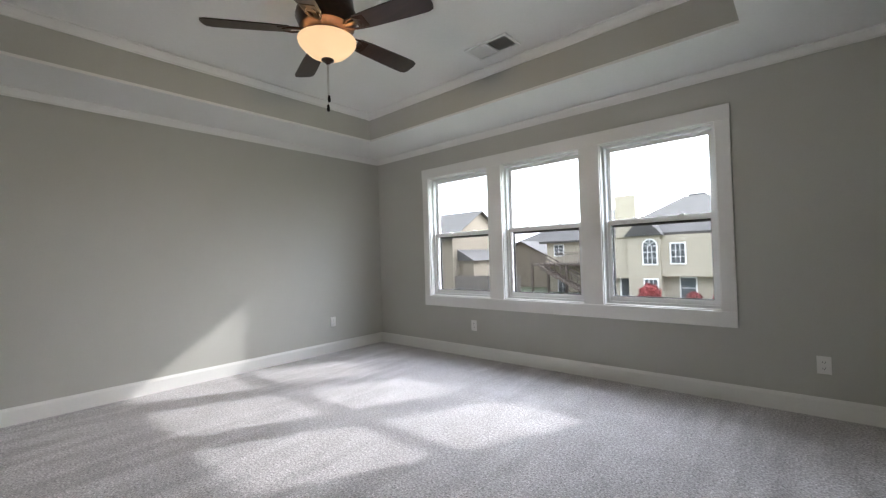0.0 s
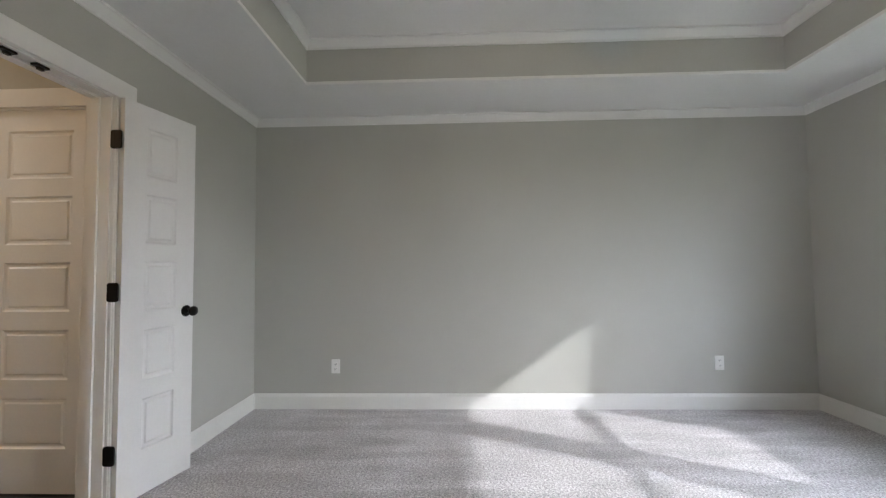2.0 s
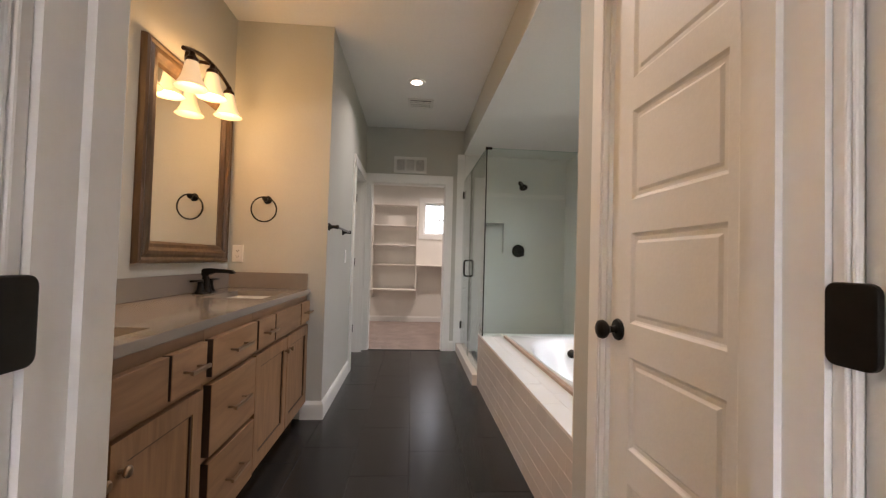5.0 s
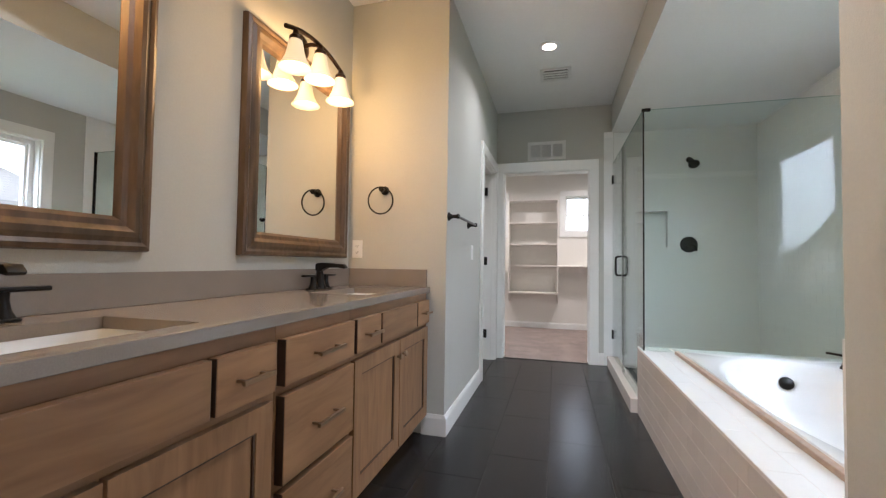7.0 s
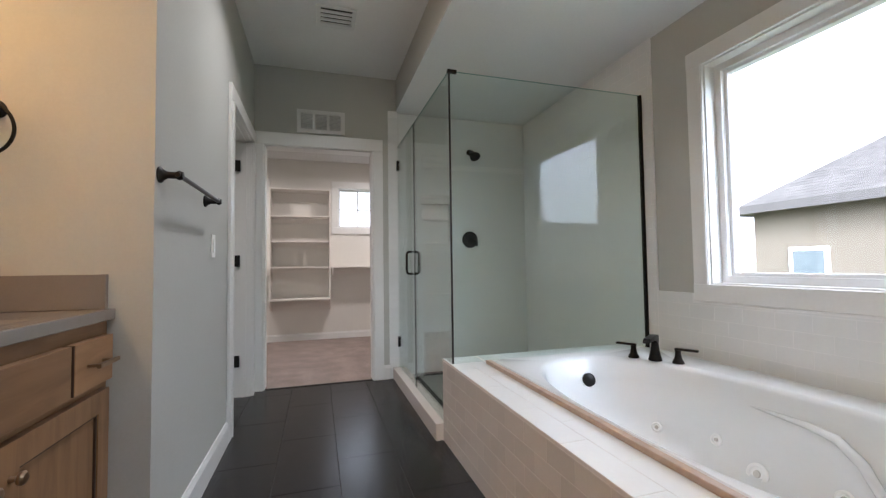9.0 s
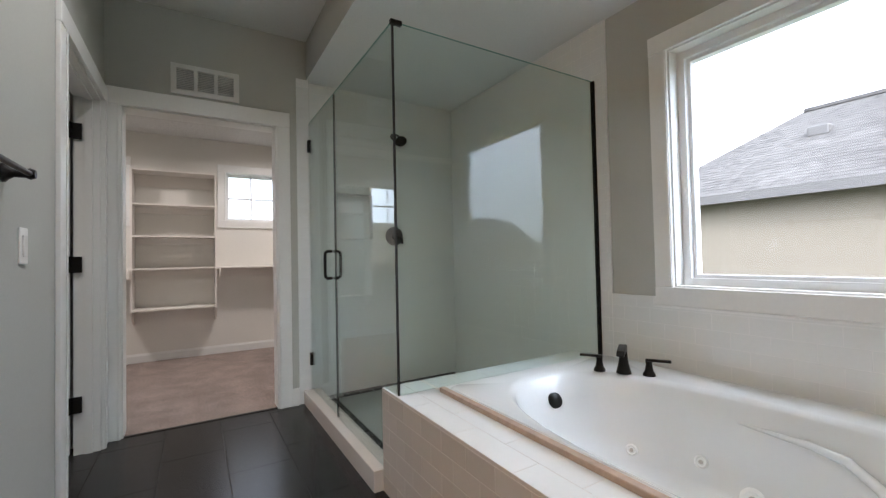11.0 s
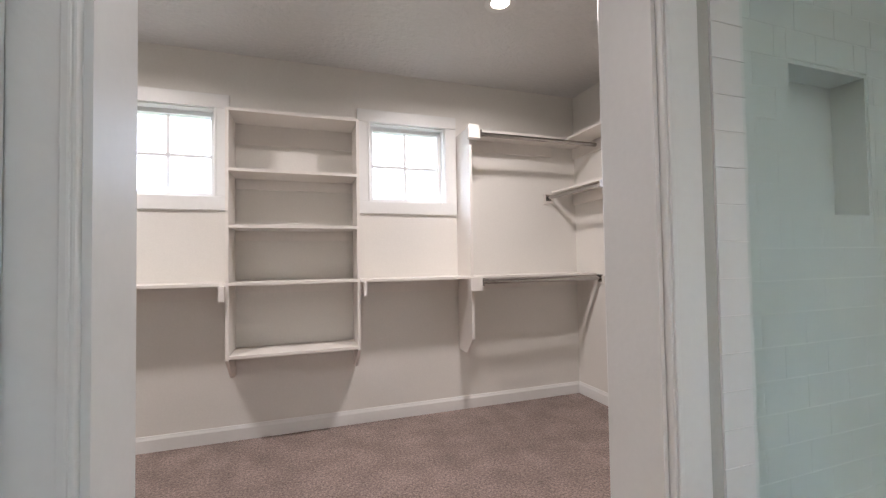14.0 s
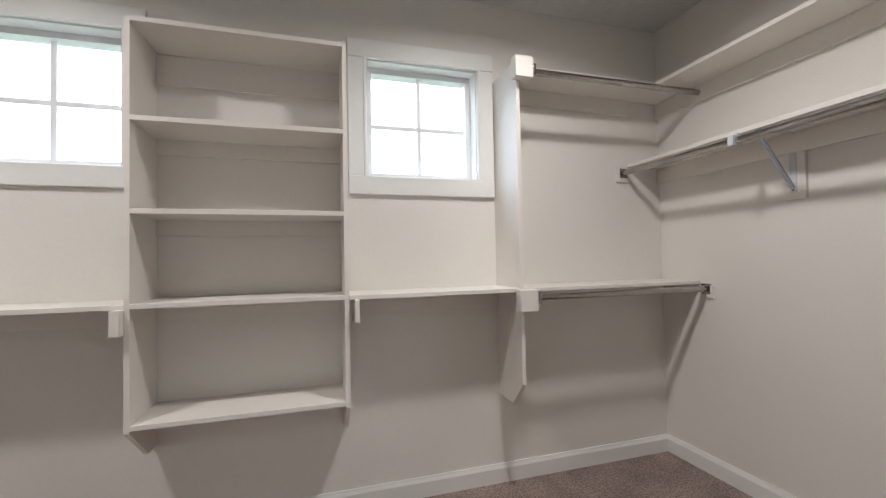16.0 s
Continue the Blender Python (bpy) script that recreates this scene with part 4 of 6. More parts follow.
def front(cab, y0, y1, z0, z1, name="drawer_front", pull=True):
    """A slab front laid over the face frame; dark strips paint shade onto its edges."""
    ob = part(name, boxes((XF - 0.029, XF - 0.0035, y0, y1, z0, z1), bevel=0.002), M_CAB, cab)
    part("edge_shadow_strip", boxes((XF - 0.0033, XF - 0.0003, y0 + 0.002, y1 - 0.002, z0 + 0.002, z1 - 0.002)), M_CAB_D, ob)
    if pull:
        bar_pull((y0 + y1) / 2, (z0 + z1) / 2, ob, min(0.16, (y1 - y0) * 0.55))
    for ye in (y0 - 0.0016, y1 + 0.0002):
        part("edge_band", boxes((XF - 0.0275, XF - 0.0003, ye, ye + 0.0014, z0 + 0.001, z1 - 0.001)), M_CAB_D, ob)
    return ob


def shaker(cab, y0, y1, z0, z1, knob_side):
    s = 0.062
    ob = part("cabinet_door", sheet("x", y0, y1, z0, z1, XF - 0.021, XF - 0.001, [(y0 + s, y1 - s, z0 + s, z1 - s)]), M_CAB_V, cab)
    part("door_panel", boxes((XF - 0.011, XF - 0.003, y0 + s - 0.001, y1 - s + 0.001, z0 + s - 0.001, z1 - s + 0.001)), M_CAB_V, ob)
    part("inner_bead", sheet("x", y0 + s, y1 - s, z0 + s, z1 - s, XF - 0.017, XF - 0.0112, [(y0 + s + 0.006, y1 - s - 0.006, z0 + s + 0.006, z1 - s - 0.006)]), M_CAB_D, ob)
    round_pull(y0 + 0.032 if knob_side < 0 else y1 - 0.032, z1 - 0.075, ob)
    return ob


def vanity_unit(kind, y0, y1):
    cab = thing("vanity_cabinet", ((XV + XF) / 2, (y0 + y1) / 2, 0.0), "brown maple vanity sink base cabinet" if kind == "sink" else "brown maple vanity cabinet with three drawers", "cabinet", "vanity cabinets")
    top = 0.71 if kind == "sink" else 0.862
    sides = [(XV - 0.002, XF + 0.018, a, a + 0.018, 0.7105, 0.862) for a in (y0 + 0.001, y1 - 0.019)] if kind == "sink" else []
    part("body", boxes((XV - 0.002, XF + 0.018, y0 + 0.001, y1 - 0.001, 0.105, top), *sides, (XV - 0.002, XF + 0.075, y0 + 0.001, y1 - 0.001, 0.0, 0.1045)), M_CAB_V, cab)
    part("face_frame", sheet("x", y0 + 0.001, y1 - 0.001, 0.105, 0.862, XF, XF + 0.018), M_CAB, cab)
    if kind == "drawers":
        for z0, z1 in ((0.684, 0.818), (0.405, 0.657), (0.128, 0.383)):
            front(cab, y0 + 0.012, y1 - 0.012, z0, z1)
    else:
        a, b = y0 + 0.245, y1 - 0.245
        front(cab, y0 + 0.03, a - 0.008, 0.684, 0.818)
        front(cab, a + 0.008, b - 0.008, 0.684, 0.818, "false_front", False)
        front(cab, b + 0.008, y1 - 0.012, 0.684, 0.818)
        ym = (y0 + y1) / 2
        shaker(cab, y0 + 0.03, ym - 0.004, 0.128, 0.657, 1)
        shaker(cab, ym + 0.004, y1 - 0.012, 0.128, 0.657, -1)
    return cab


for u in UNITS:
    vanity_unit(*u)

SINKS = [-2.68, -1.30]
ZC = 0.893
holes = [(-1.50, -1.19, s - 0.235, s + 0.235) for s in SINKS]
ct = thing("countertop", (-1.3, -2.0, 0.8625), "long taupe quartz vanity countertop with two sink cutouts", "countertop")
part("slab", sheet("z", -1.5665, XV - 0.001, YR + 0.001, YSB - 0.001, 0.8625, ZC, holes), M_COUNTER, ct)
part("front_edge", boxes((-1.572, -1.5668, YR + 0.001, YSB - 0.001, 0.8605, ZC - 0.0006), bevel=0.0015), M_COUNTER, ct, "polished taupe quartz front edge")
part("backsplash", boxes((XV - 0.021, XV - 0.001, YR + 0.022, YSB - 0.001, ZC + 0.0005, 1.0), bevel=0.0015), M_COUNTER, ct, "low taupe quartz backsplash strip")
part("side_splash", boxes((-1.552, XV - 0.001, YR + 0.001, YR + 0.021, ZC + 0.0005, 1.0), bevel=0.0015), M_COUNTER, ct, "taupe quartz side splash on the return wall")


def sink(y):
    root = thing("sink", (-1.345, y, 0.72), "white rectangular undermount sink", "sink", "vanity sinks")
    bm = bmesh.new()
    rings = []
    for ins, z in ((-0.012, 0.862), (-0.003, 0.8618), (0.0, 0.845), (0.012, 0.77), (0.045, 0.735), (0.10, 0.728)):
        x0, x1, y0, y1 = -1.50 + ins, -1.19 - ins, y - 0.235 + ins, y + 0.235 - ins
        r = min(0.04, (x1 - x0) / 3)
        ring = []
        for cx, cy, a0 in ((x1 - r, y1 - r, 0), (x0 + r, y1 - r, 90), (x0 + r, y0 + r, 180), (x1 - r, y0 + r, 270)):
            for k in range(5):
                a = radians(a0 + 22.5 * k)
                ring.append(bm.verts.new((cx + r * math.cos(a), cy + r * math.sin(a), z)))
        rings.append(ring)
    for p, q in zip(rings, rings[1:]):
        for k in range(len(p)):
            bm.faces.new((p[k], p[(k + 1) % len(p)], q[(k + 1) % len(p)], q[k]))
    bm.faces.new(rings[-1])
    part("basin", bm, M_TUB, root, smooth=True)
    part("drain", lathe([(0.0, 0.7325), (0.018, 0.7335), (0.022, 0.731), (0.024, 0.7285)], pose(-1.345, y, 0), 20), M_BLACK, root, smooth=True)


def lever(m, parent, s):
    bm = lathe([(0.0, 0.0), (0.026, 0.0), (0.025, 0.008), (0.017, 0.022), (0.013, 0.045), (0.014, 0.062), (0.0, 0.064)], None, 20)
    blade = boxes((-0.010, 0.010, -0.014, 0.085, 0.060, 0.071), bevel=0.004)
    blade.transform(pose(0, 0, 0, 0, 0, 0 if s > 0 else 180))
    blade_me = bpy.data.meshes.new("tmp")
    blade.to_mesh(blade_me)
    blade.free()
    bm.from_mesh(blade_me)
    bpy.data.meshes.remove(blade_me)
    bm.transform(m)
    part("lever_handle", bm, M_BLACK, parent, smooth=True)


def faucet(name, m, label, scale=1.0, group="", spread=0.10):
    """A widespread faucet: local x points from the wall over the basin, y along the wall."""
    root = tagged(new(name), label, "faucet", group)
    root.matrix_world = m @ Matrix.Scale(scale, 4)
    spout = lathe([(0.0, 0.0), (0.031, 0.0), (0.031, 0.006), (0.027, 0.020), (0.021, 0.045), (0.017, 0.080), (0.016, 0.104), (0.0, 0.106)], None, 20)
    arm = prism([(-0.017, 0.088), (-0.017, 0.116), (-0.010, 0.124), (0.02, 0.127), (0.128, 0.121), (0.143, 0.106), (0.136, 0.099), (0.105, 0.104), (0.045, 0.107), (0.021, 0.098), (0.016, 0.085)], "y", -0.0155, 0.0155, bevel=0.003)
    arm_me = bpy.data.meshes.new("tmp")
    arm.to_mesh(arm_me)
    arm.free()
    spout.from_mesh(arm_me)
    bpy.data.meshes.remove(arm_me)
    part("spout", spout, M_BLACK, root, "matte black flat straight spout", smooth=True, local=True)
    for s in (-1, 1):
        lever(pose(0, s * spread, 0), root, s)
    if spread < 0.08:
        part("base_plate", boxes((-0.027, 0.027, -spread - 0.024, spread + 0.024, 0.0, 0.007), bevel=0.003), M_BLACK, root, local=True)
    for ob in root.children:
        ob.matrix_parent_inverse = Matrix()
    return root


for s in SINKS:
    sink(s)
    faucet("sink_faucet", pose(-1.095, s - 0.02, ZC + 0.0005, 0, 0, 180), "matte black two-handle faucet on the countertop", 1.12, "sink faucets", 0.052)


# ---- bath: framed mirrors ----
def mirror(y0, y1, z0, z1):
    root = thing("mirror", (XV, (y0 + y1) / 2, z0), "wall mirror in a stepped antique-bronze wood frame", "mirror", "vanity mirrors")
    steps = [(0.0, 0.012), (0.004, 0.030), (0.018, 0.036), (0.030, 0.030), (0.045, 0.038), (0.062, 0.040), (0.078, 0.026), (0.095, 0.024), (0.102, 0.016), (0.108, 0.009)]
    w = 0.108
    names = (("frame_side", "L"), ("frame_side", "R"), ("frame_rail", "B"), ("frame_rail", "T"))
    for n, k in names:
        bm = bmesh.new()
        a, b = [], []
        for ins, d in [(0.0, 0.001)] + steps + [(w, 0.001)]:
            x = XV - d
            if k == "L":
                a.append((x, y1 - ins, z0 + ins)), b.append((x, y1 - ins, z1 - ins))
            elif k == "R":
                a.append((x, y0 + ins, z0 + ins)), b.append((x, y0 + ins, z1 - ins))
            elif k == "B":
                a.append((x, y0 + ins, z0 + ins)), b.append((x, y1 - ins, z0 + ins))
            else:
                a.append((x, y0 + ins, z1 - ins)), b.append((x, y1 - ins, z1 - ins))
        va, vb = [bm.verts.new(p) for p in a], [bm.verts.new(p) for p in b]
        for i in range(len(va) - 1):
            bm.faces.new((va[i], va[i + 1], vb[i + 1], vb[i]))
        part(n, bm, M_FRAME, root)
    part("silvered_glass", boxes((XV - 0.008, XV - 0.002, y0 + w - 0.004, y1 - w + 0.004, z0 + w - 0.004, z1 - w + 0.004)), M_MIRROR, root, "clear silvered mirror glass")


mirror(-3.10, -2.185, 1.064, 2.12)
mirror(-1.78, -0.865, 1.064, 2.12)


def vanity_light(y):
    root = thing("vanity_light", (XV, y, 2.17), "bronze arched wall light with three lit frosted bell shades", "wall light", "vanity lights")
    part("back_plate", lathe([(0.0, 0.0), (0.062, 0.0), (0.060, 0.012), (0.045, 0.022), (0.0, 0.026)], pose(XV, y, 2.175, 0, -90, 0), 28), M_BRONZE, root, smooth=True)
    part("stem", tube([(XV - 0.02, y, 2.175), (XV - 0.06, y, 2.18), (-1.115, y, 2.172)], 0.010, 10), M_BRONZE, root, smooth=True)
    bar = [(-1.118, y - 0.27 + 0.54 * k / 14, 2.178 - 0.055 * ((k - 7) / 7) ** 2) for k in range(15)]
    part("arched_bar", tube(bar, 0.011, 10), M_BRONZE, root, smooth=True)
    for b in BELLS:
        zt = 2.172 - 0.055 * (b / 0.27) ** 2
        c = pose(-1.13, y + b, zt - 0.012)
        arm = part("socket_cup", lathe([(0.0, 0.012), (0.012, 0.006), (0.016, -0.012), (0.030, -0.028), (0.031, -0.045), (0.0, -0.046)], c, 20), M_BRONZE, root, smooth=True)
        part("bell_shade", lathe([(0.029, -0.042), (0.034, -0.060), (0.040, -0.095), (0.050, -0.130), (0.066, -0.160), (0.079, -0.176), (0.077, -0.178), (0.062, -0.160), (0.046, -0.130), (0.036, -0.095), (0.030, -0.062)], c, 32), M_BELL, arm, "lit frosted glass bell", smooth=True).visible_shadow = False


for y in VAN_LIGHTS:
    vanity_light(y)

# towel ring and towel bar
TRX = -1.258
tr = thing("towel_ring", (TRX, YR, 1.485), "black towel ring on the return wall", "towel ring")
part("rosette", lathe([(0.0, 0.0), (0.027, 0.0), (0.028, 0.006), (0.020, 0.012), (0.012, 0.024), (0.012, 0.052), (0.017, 0.062), (0.014, 0.072), (0.0, 0.076)], pose(TRX - 0.004, YR, 1.499, -90), 24), M_BLACK, tr, smooth=True)
part("ring", tube([(TRX + 0.083 * math.sin(2 * math.pi * k / 40), YR + 0.064 + 0.006 * math.cos(2 * math.pi * k / 40), 1.428 + 0.083 * math.cos(2 * math.pi * k / 40)) for k in range(40)], 0.005, 8, closed=True), M_BLACK, tr, smooth=True)
tb = thing("towel_bar", (XT, -3.50, 1.33), "black towel bar on the bathroom wall", "towel bar")
for y in (-3.21, -3.795):
    part("post", lathe([(0.0, 0.0), (0.027, 0.0), (0.028, 0.006), (0.019, 0.014), (0.012, 0.026), (0.012, 0.050), (0.017, 0.060), (0.012, 0.072), (0.0, 0.074)], pose(XT, y, 1.332, 0, -90, 0), 24), M_BLACK, tb, smooth=True)
part("rail", tube([(XT - 0.060, -3.19, 1.332), (XT - 0.060, -3.815, 1.332)], 0.0085, 12), M_BLACK, tb, smooth=True)

# ---- bath: tub, deck ----
ZD = 0.470
deck = structure("tub_deck", boxes((XA - 0.0015, -3.085, -3.95, -1.751, 0.0, ZD - 0.0014), (-3.085, XW, -3.95, -3.74, 0.0, ZD - 0.0014), (-3.085, XW, -1.83, -1.751, 0.0, ZD - 0.009), (-4.17, XW, -3.74, -1.83, 0.0, ZD - 0.009)), M_GROUT_D, "tiled tub surround with grouted joints")
solo("tan_trim_strip", boxes((-3.096, -3.068, -3.745, -1.752, ZD - 0.0005, ZD + 0.020), bevel=0.003), M_TAN, "tan edging strip between deck tiles and tub rim", "edging strip")


def tub():
    root = thing("bathtub", (-3.63, -2.78, 0.0), "white acrylic drop-in jetted bathtub with oval basin", "bathtub")
    bm = bmesh.new()
    cx, cy = -3.632, -2.785
    n = 72

    def ring(hx, hy, e, z, dx=0.0, dy=0.0):
        out = []
        for k in range(n):
            a = 2 * math.pi * k / n
            c, s = math.cos(a), math.sin(a)
            out.append(bm.verts.new((cx + dx + hx * math.copysign(abs(c) ** (2 / e), c), cy + dy + hy * math.copysign(abs(s) ** (2 / e), s), z)))
        return out

    rings = [ring(0.535, 0.958, 26, ZD - 0.02), ring(0.535, 0.958, 26, ZD + 0.012), ring(0.527, 0.95, 22, ZD + 0.020), ring(0.452, 0.878, 2.4, ZD + 0.019, 0.07), ring(0.44, 0.862, 2.4, ZD + 0.013, 0.07), ring(0.425, 0.842, 2.4, ZD - 0.005, 0.07), ring(0.41, 0.80, 2.4, ZD - 0.09, 0.07), ring(0.375, 0.74, 2.4, 0.24, 0.07), ring(0.34, 0.67, 2.4, 0.14, 0.07), ring(0.29, 0.58, 2.4, 0.095, 0.07), ring(0.20, 0.42, 2.4, 0.082, 0.07)]
    for p, q in zip(rings, rings[1:]):
        for k in range(n):
            bm.faces.new((p[k], p[(k + 1) % n], q[(k + 1) % n], q[k]))
    bm.faces.new(rings[-1])
    part("shell", bm, M_TUB, root, smooth=True)
    # arm-rest ridge along the far side
    part("arm_rest", tube([(-3.972, -2.98, 0.388), (-3.968, -2.86, 0.388), (-3.962, -2.74, 0.386), (-3.952, -2.64, 0.372), (-3.935, -2.56, 0.32), (-3.91, -2.49, 0.23), (-3.875, -2.44, 0.14)], [0.003, 0.009, 0.014, 0.017, 0.018, 0.016, 0.006], 12), M_TUB, root, smooth=True)
    part("overflow_cover", lathe([(0.0, 0.018), (0.022, 0.018), (0.035, 0.011), (0.037, -0.004), (0.0, -0.004)], pose(-3.605, -3.578, 0.375, 0, 67, 85), 24), M_BLACK, root, "black overflow cover", smooth=True)
    for x, y, z, turn, r in ((-3.818, -3.329, 0.183, 29, 0.026), (-3.908, -3.076, 0.208, 9, 0.026), (-3.901, -2.892, 0.142, 2, 0.045), (-3.914, -2.604, 0.189, -4, 0.032)):
        m = pose(x, y, z, 0, 68, turn)
        jet = part("jet", lathe([(r, -0.004), (r * 0.96, 0.006), (r * 0.7, 0.009), (r * 0.55, 0.004), (r * 0.3, 0.005), (0.0, 0.005)], m, 24), M_PLATE, root, "pale grey whirlpool jet", smooth=True)
        part("jet_nozzle", lathe([(r * 0.34, 0.004), (r * 0.3, 0.0085), (0.0, 0.0085)], m, 16), M_NICKEL, jet, smooth=True)


tub()
faucet("tub_faucet", pose(-3.915, -3.425, ZD + 0.0195, 0, 0, 31), "matte black widespread tub faucet on the rim", 1.1)

# ---- shower ----
structure("shower_curb", boxes((-2.955, -2.835, YC + 0.001, -3.951, -0.004, 0.098), bevel=0.004), M_TILE_D, "cream tiled shower curb")
pan = structure("shower_pan", boxes((XW + 0.011, -2.956, -5.403, -3.951, -0.004, 0.012)), M_TILE_PAN, "grey mosaic shower floor")
tile = piece_mesh("border_tile", boxes((-0.047, 0.047, -0.047, 0.047, 0, 0.004), bevel=0.0015, segments=1), M_TILE_BLK)
for k in range(12):
    piece("border_tile", tile, pan, (-3.012 - 0.1015 * k, -5.347, 0.0125))
for k in range(13):
    piece("border_tile", tile, pan, (-3.012, -5.2455 + 0.1015 * k, 0.0125))
    piece("border_tile", tile, pan, (-3.012 - 0.1015 * 11, -5.2455 + 0.1015 * k, 0.0125))
solo("shower_drain", sheet("z", -3.62, -3.52, -4.62, -4.52, 0.0125, 0.016, [(-3.61 + 0.018 * k, -3.60 + 0.018 * k, -4.61, -4.53) for k in range(5)]), M_NICKEL, "square metal shower drain", "drain")

GX, GY = -2.892, -3.79


sp = thing("shower_glass_panel", (-3.55, GY, ZD), "clear frameless glass panel standing on the tub deck", "shower glass")
part("glass", boxes((XW + 0.016, GX - 0.006, GY - 0.005, GY + 0.005, ZD + 0.004, 2.108)), M_SHOWER, sp)
part("wall_channel", boxes((XW + 0.011, XW + 0.027, GY - 0.010, GY + 0.010, ZD + 0.001, 2.110)), M_BLACK, sp, "black wall channel")
part("top_edge", boxes((XW + 0.028, GX - 0.006, GY - 0.0045, GY + 0.0045, 2.1082, 2.1092)), M_GLASS_EDGE, sp)
part("corner_clip", boxes((GX - 0.045, GX + 0.010, GY - 0.010, GY + 0.010, 2.098, 2.118), bevel=0.002), M_BLACK, sp, "black corner clip")
rp = thing("shower_return_panel", (GX, -4.2, 0.1), "clear frameless fixed glass panel on the curb", "shower glass")
part("glass", prism([(GY - 0.007, ZD + 0.004), (GY - 0.007, 2.108), (-4.682, 2.108), (-4.682, 0.1005), (-3.955, 0.1005), (-3.955, ZD + 0.004)], "x", GX - 0.005, GX + 0.005), M_SHOWER, rp)
part("corner_seal", boxes((GX - 0.0052, GX + 0.0035, GY - 0.0055, GY + 0.003, ZD + 0.003, 2.105)), M_GASKET, rp, "dark corner seal")
part("edge_seal", boxes((GX - 0.0055, GX + 0.0055, -4.688, -4.6825, 0.101, 2.106)), M_GASKET, rp, "dark edge seal")
part("top_edge", boxes((GX - 0.0045, GX + 0.0045, -4.682, GY - 0.01, 2.1082, 2.1092)), M_GLASS_EDGE, rp)
sd = thing("shower_door", (GX, -5.04, 0.1), "clear frameless hinged shower door with black handle", "shower door")
part("glass", boxes((GX - 0.005, GX + 0.005, -5.372, -4.695, 0.112, 2.108)), M_SHOWER, sd)
part("lead_edge", boxes((GX - 0.0045, GX + 0.0045, -4.6948, -4.6935, 0.114, 2.106)), M_GLASS_EDGE, sd)
part("hinge_edge", boxes((GX - 0.0045, GX + 0.0045, -5.3735, -5.3722, 0.114, 2.106)), M_GLASS_EDGE, sd)
part("top_edge", boxes((GX - 0.0045, GX + 0.0045, -5.372, -4.695, 2.1082, 2.1092)), M_GLASS_EDGE, sd)
for z in (0.33, 1.935):
    part("hinge", boxes((GX - 0.013, GX + 0.013, -5.385, -5.318, z - 0.045, z + 0.045), (GX - 0.024, GX + 0.024, -5.398, -5.384, z - 0.045, z + 0.045), bevel=0.002), M_BLACK, sd, "black wall hinge")
for s in (-1, 1):
    z0, z1 = 0.952, 1.122
    hp = [(GX + s * 0.006, -4.752, z0), (GX + s * 0.035, -4.752, z0), (GX + s * 0.048, -4.752, z0 + 0.012), (GX + s * 0.050, -4.752, z0 + 0.03), (GX + s * 0.050, -4.752, z1 - 0.03), (GX + s * 0.048, -4.752, z1 - 0.012), (GX + s * 0.035, -4.752, z1), (GX + s * 0.006, -4.752, z1)]
    part("handle", tube(hp, 0.0095, 12), M_BLACK, sd, "black D-shaped pull handle", smooth=True)

YT = -5.403                     # shower tile face
sv = thing("shower_valve", (-3.612, YT, 1.262), "black round shower valve with lever", "shower valve")
part("plate", lathe([(0.0, 0.0), (0.080, 0.0), (0.081, 0.004), (0.074, 0.010), (0.03, 0.013), (0.026, 0.04), (0.0, 0.042)], pose(-3.612, YT, 1.262, -90), 36), M_BLACK, sv, smooth=True)
part("lever", tube([(-3.612, YT + 0.036, 1.262), (-3.65, YT + 0.040, 1.258), (-3.668, YT + 0.040, 1.235), (-3.670, YT + 0.038, 1.195)], [0.014, 0.012, 0.011, 0.009], 10), M_BLACK, sv, smooth=True)
sh = thing("wall_shower", (-3.62, YT, 2.1), "black shower head on a short arm", "shower head")
part("flange", lathe([(0.0, 0.0), (0.030, 0.0), (0.028, 0.008), (0.012, 0.014), (0.0, 0.015)], pose(-3.62, YT, 2.125, -90), 20), M_BLACK, sh, smooth=True)
part("arm", tube([(-3.62, YT, 2.125), (-3.62, YT + 0.05, 2.128), (-3.62, YT + 0.09, 2.112), (-3.62, YT + 0.12, 2.088)], 0.010, 10), M_BLACK, sh, smooth=True)
part("head", lathe([(0.0, 0.02), (0.014, 0.016), (0.018, 0.0), (0.034, -0.022), (0.050, -0.036), (0.050, -0.046), (0.0, -0.048)], pose(-3.62, YT + 0.128, 2.078, 38), 24), M_BLACK, sh, smooth=True)

# ---- closet ----
YF = -7.463
tw = thing("shelf_tower", (-1.96, -7.60, 0.57), "white painted wall-hung shelf tower with four open shelves", "shelf unit")
for x in (-2.355, -1.583):
    part("side_panel", prism([(YF, 0.565), (YF, 2.078), (YB + 0.001, 2.078), (YB + 0.001, 0.42), (YB + 0.09, 0.42)], "x", x, x + 0.018), M_SHELF, tw)
for z in (0.592, 1.026, 1.372, 1.714, 2.080):
    part("shelf", boxes((-2.3365, -1.5835, YB + 0.001, YF + 0.003, z - 0.019, z), bevel=0.0012), M_SHELF, tw)
    if 0.6 < z < 2.0:
        part("cleat", boxes((-2.3365, -1.5835, YB + 0.001, YB + 0.019, z - 0.085, z - 0.0195)), M_SHELF, tw)
part("back_cleat", boxes((-2.336, -1.584, YB + 0.001, YB + 0.014, 1.93, 2.06)), M_SHELF, tw)
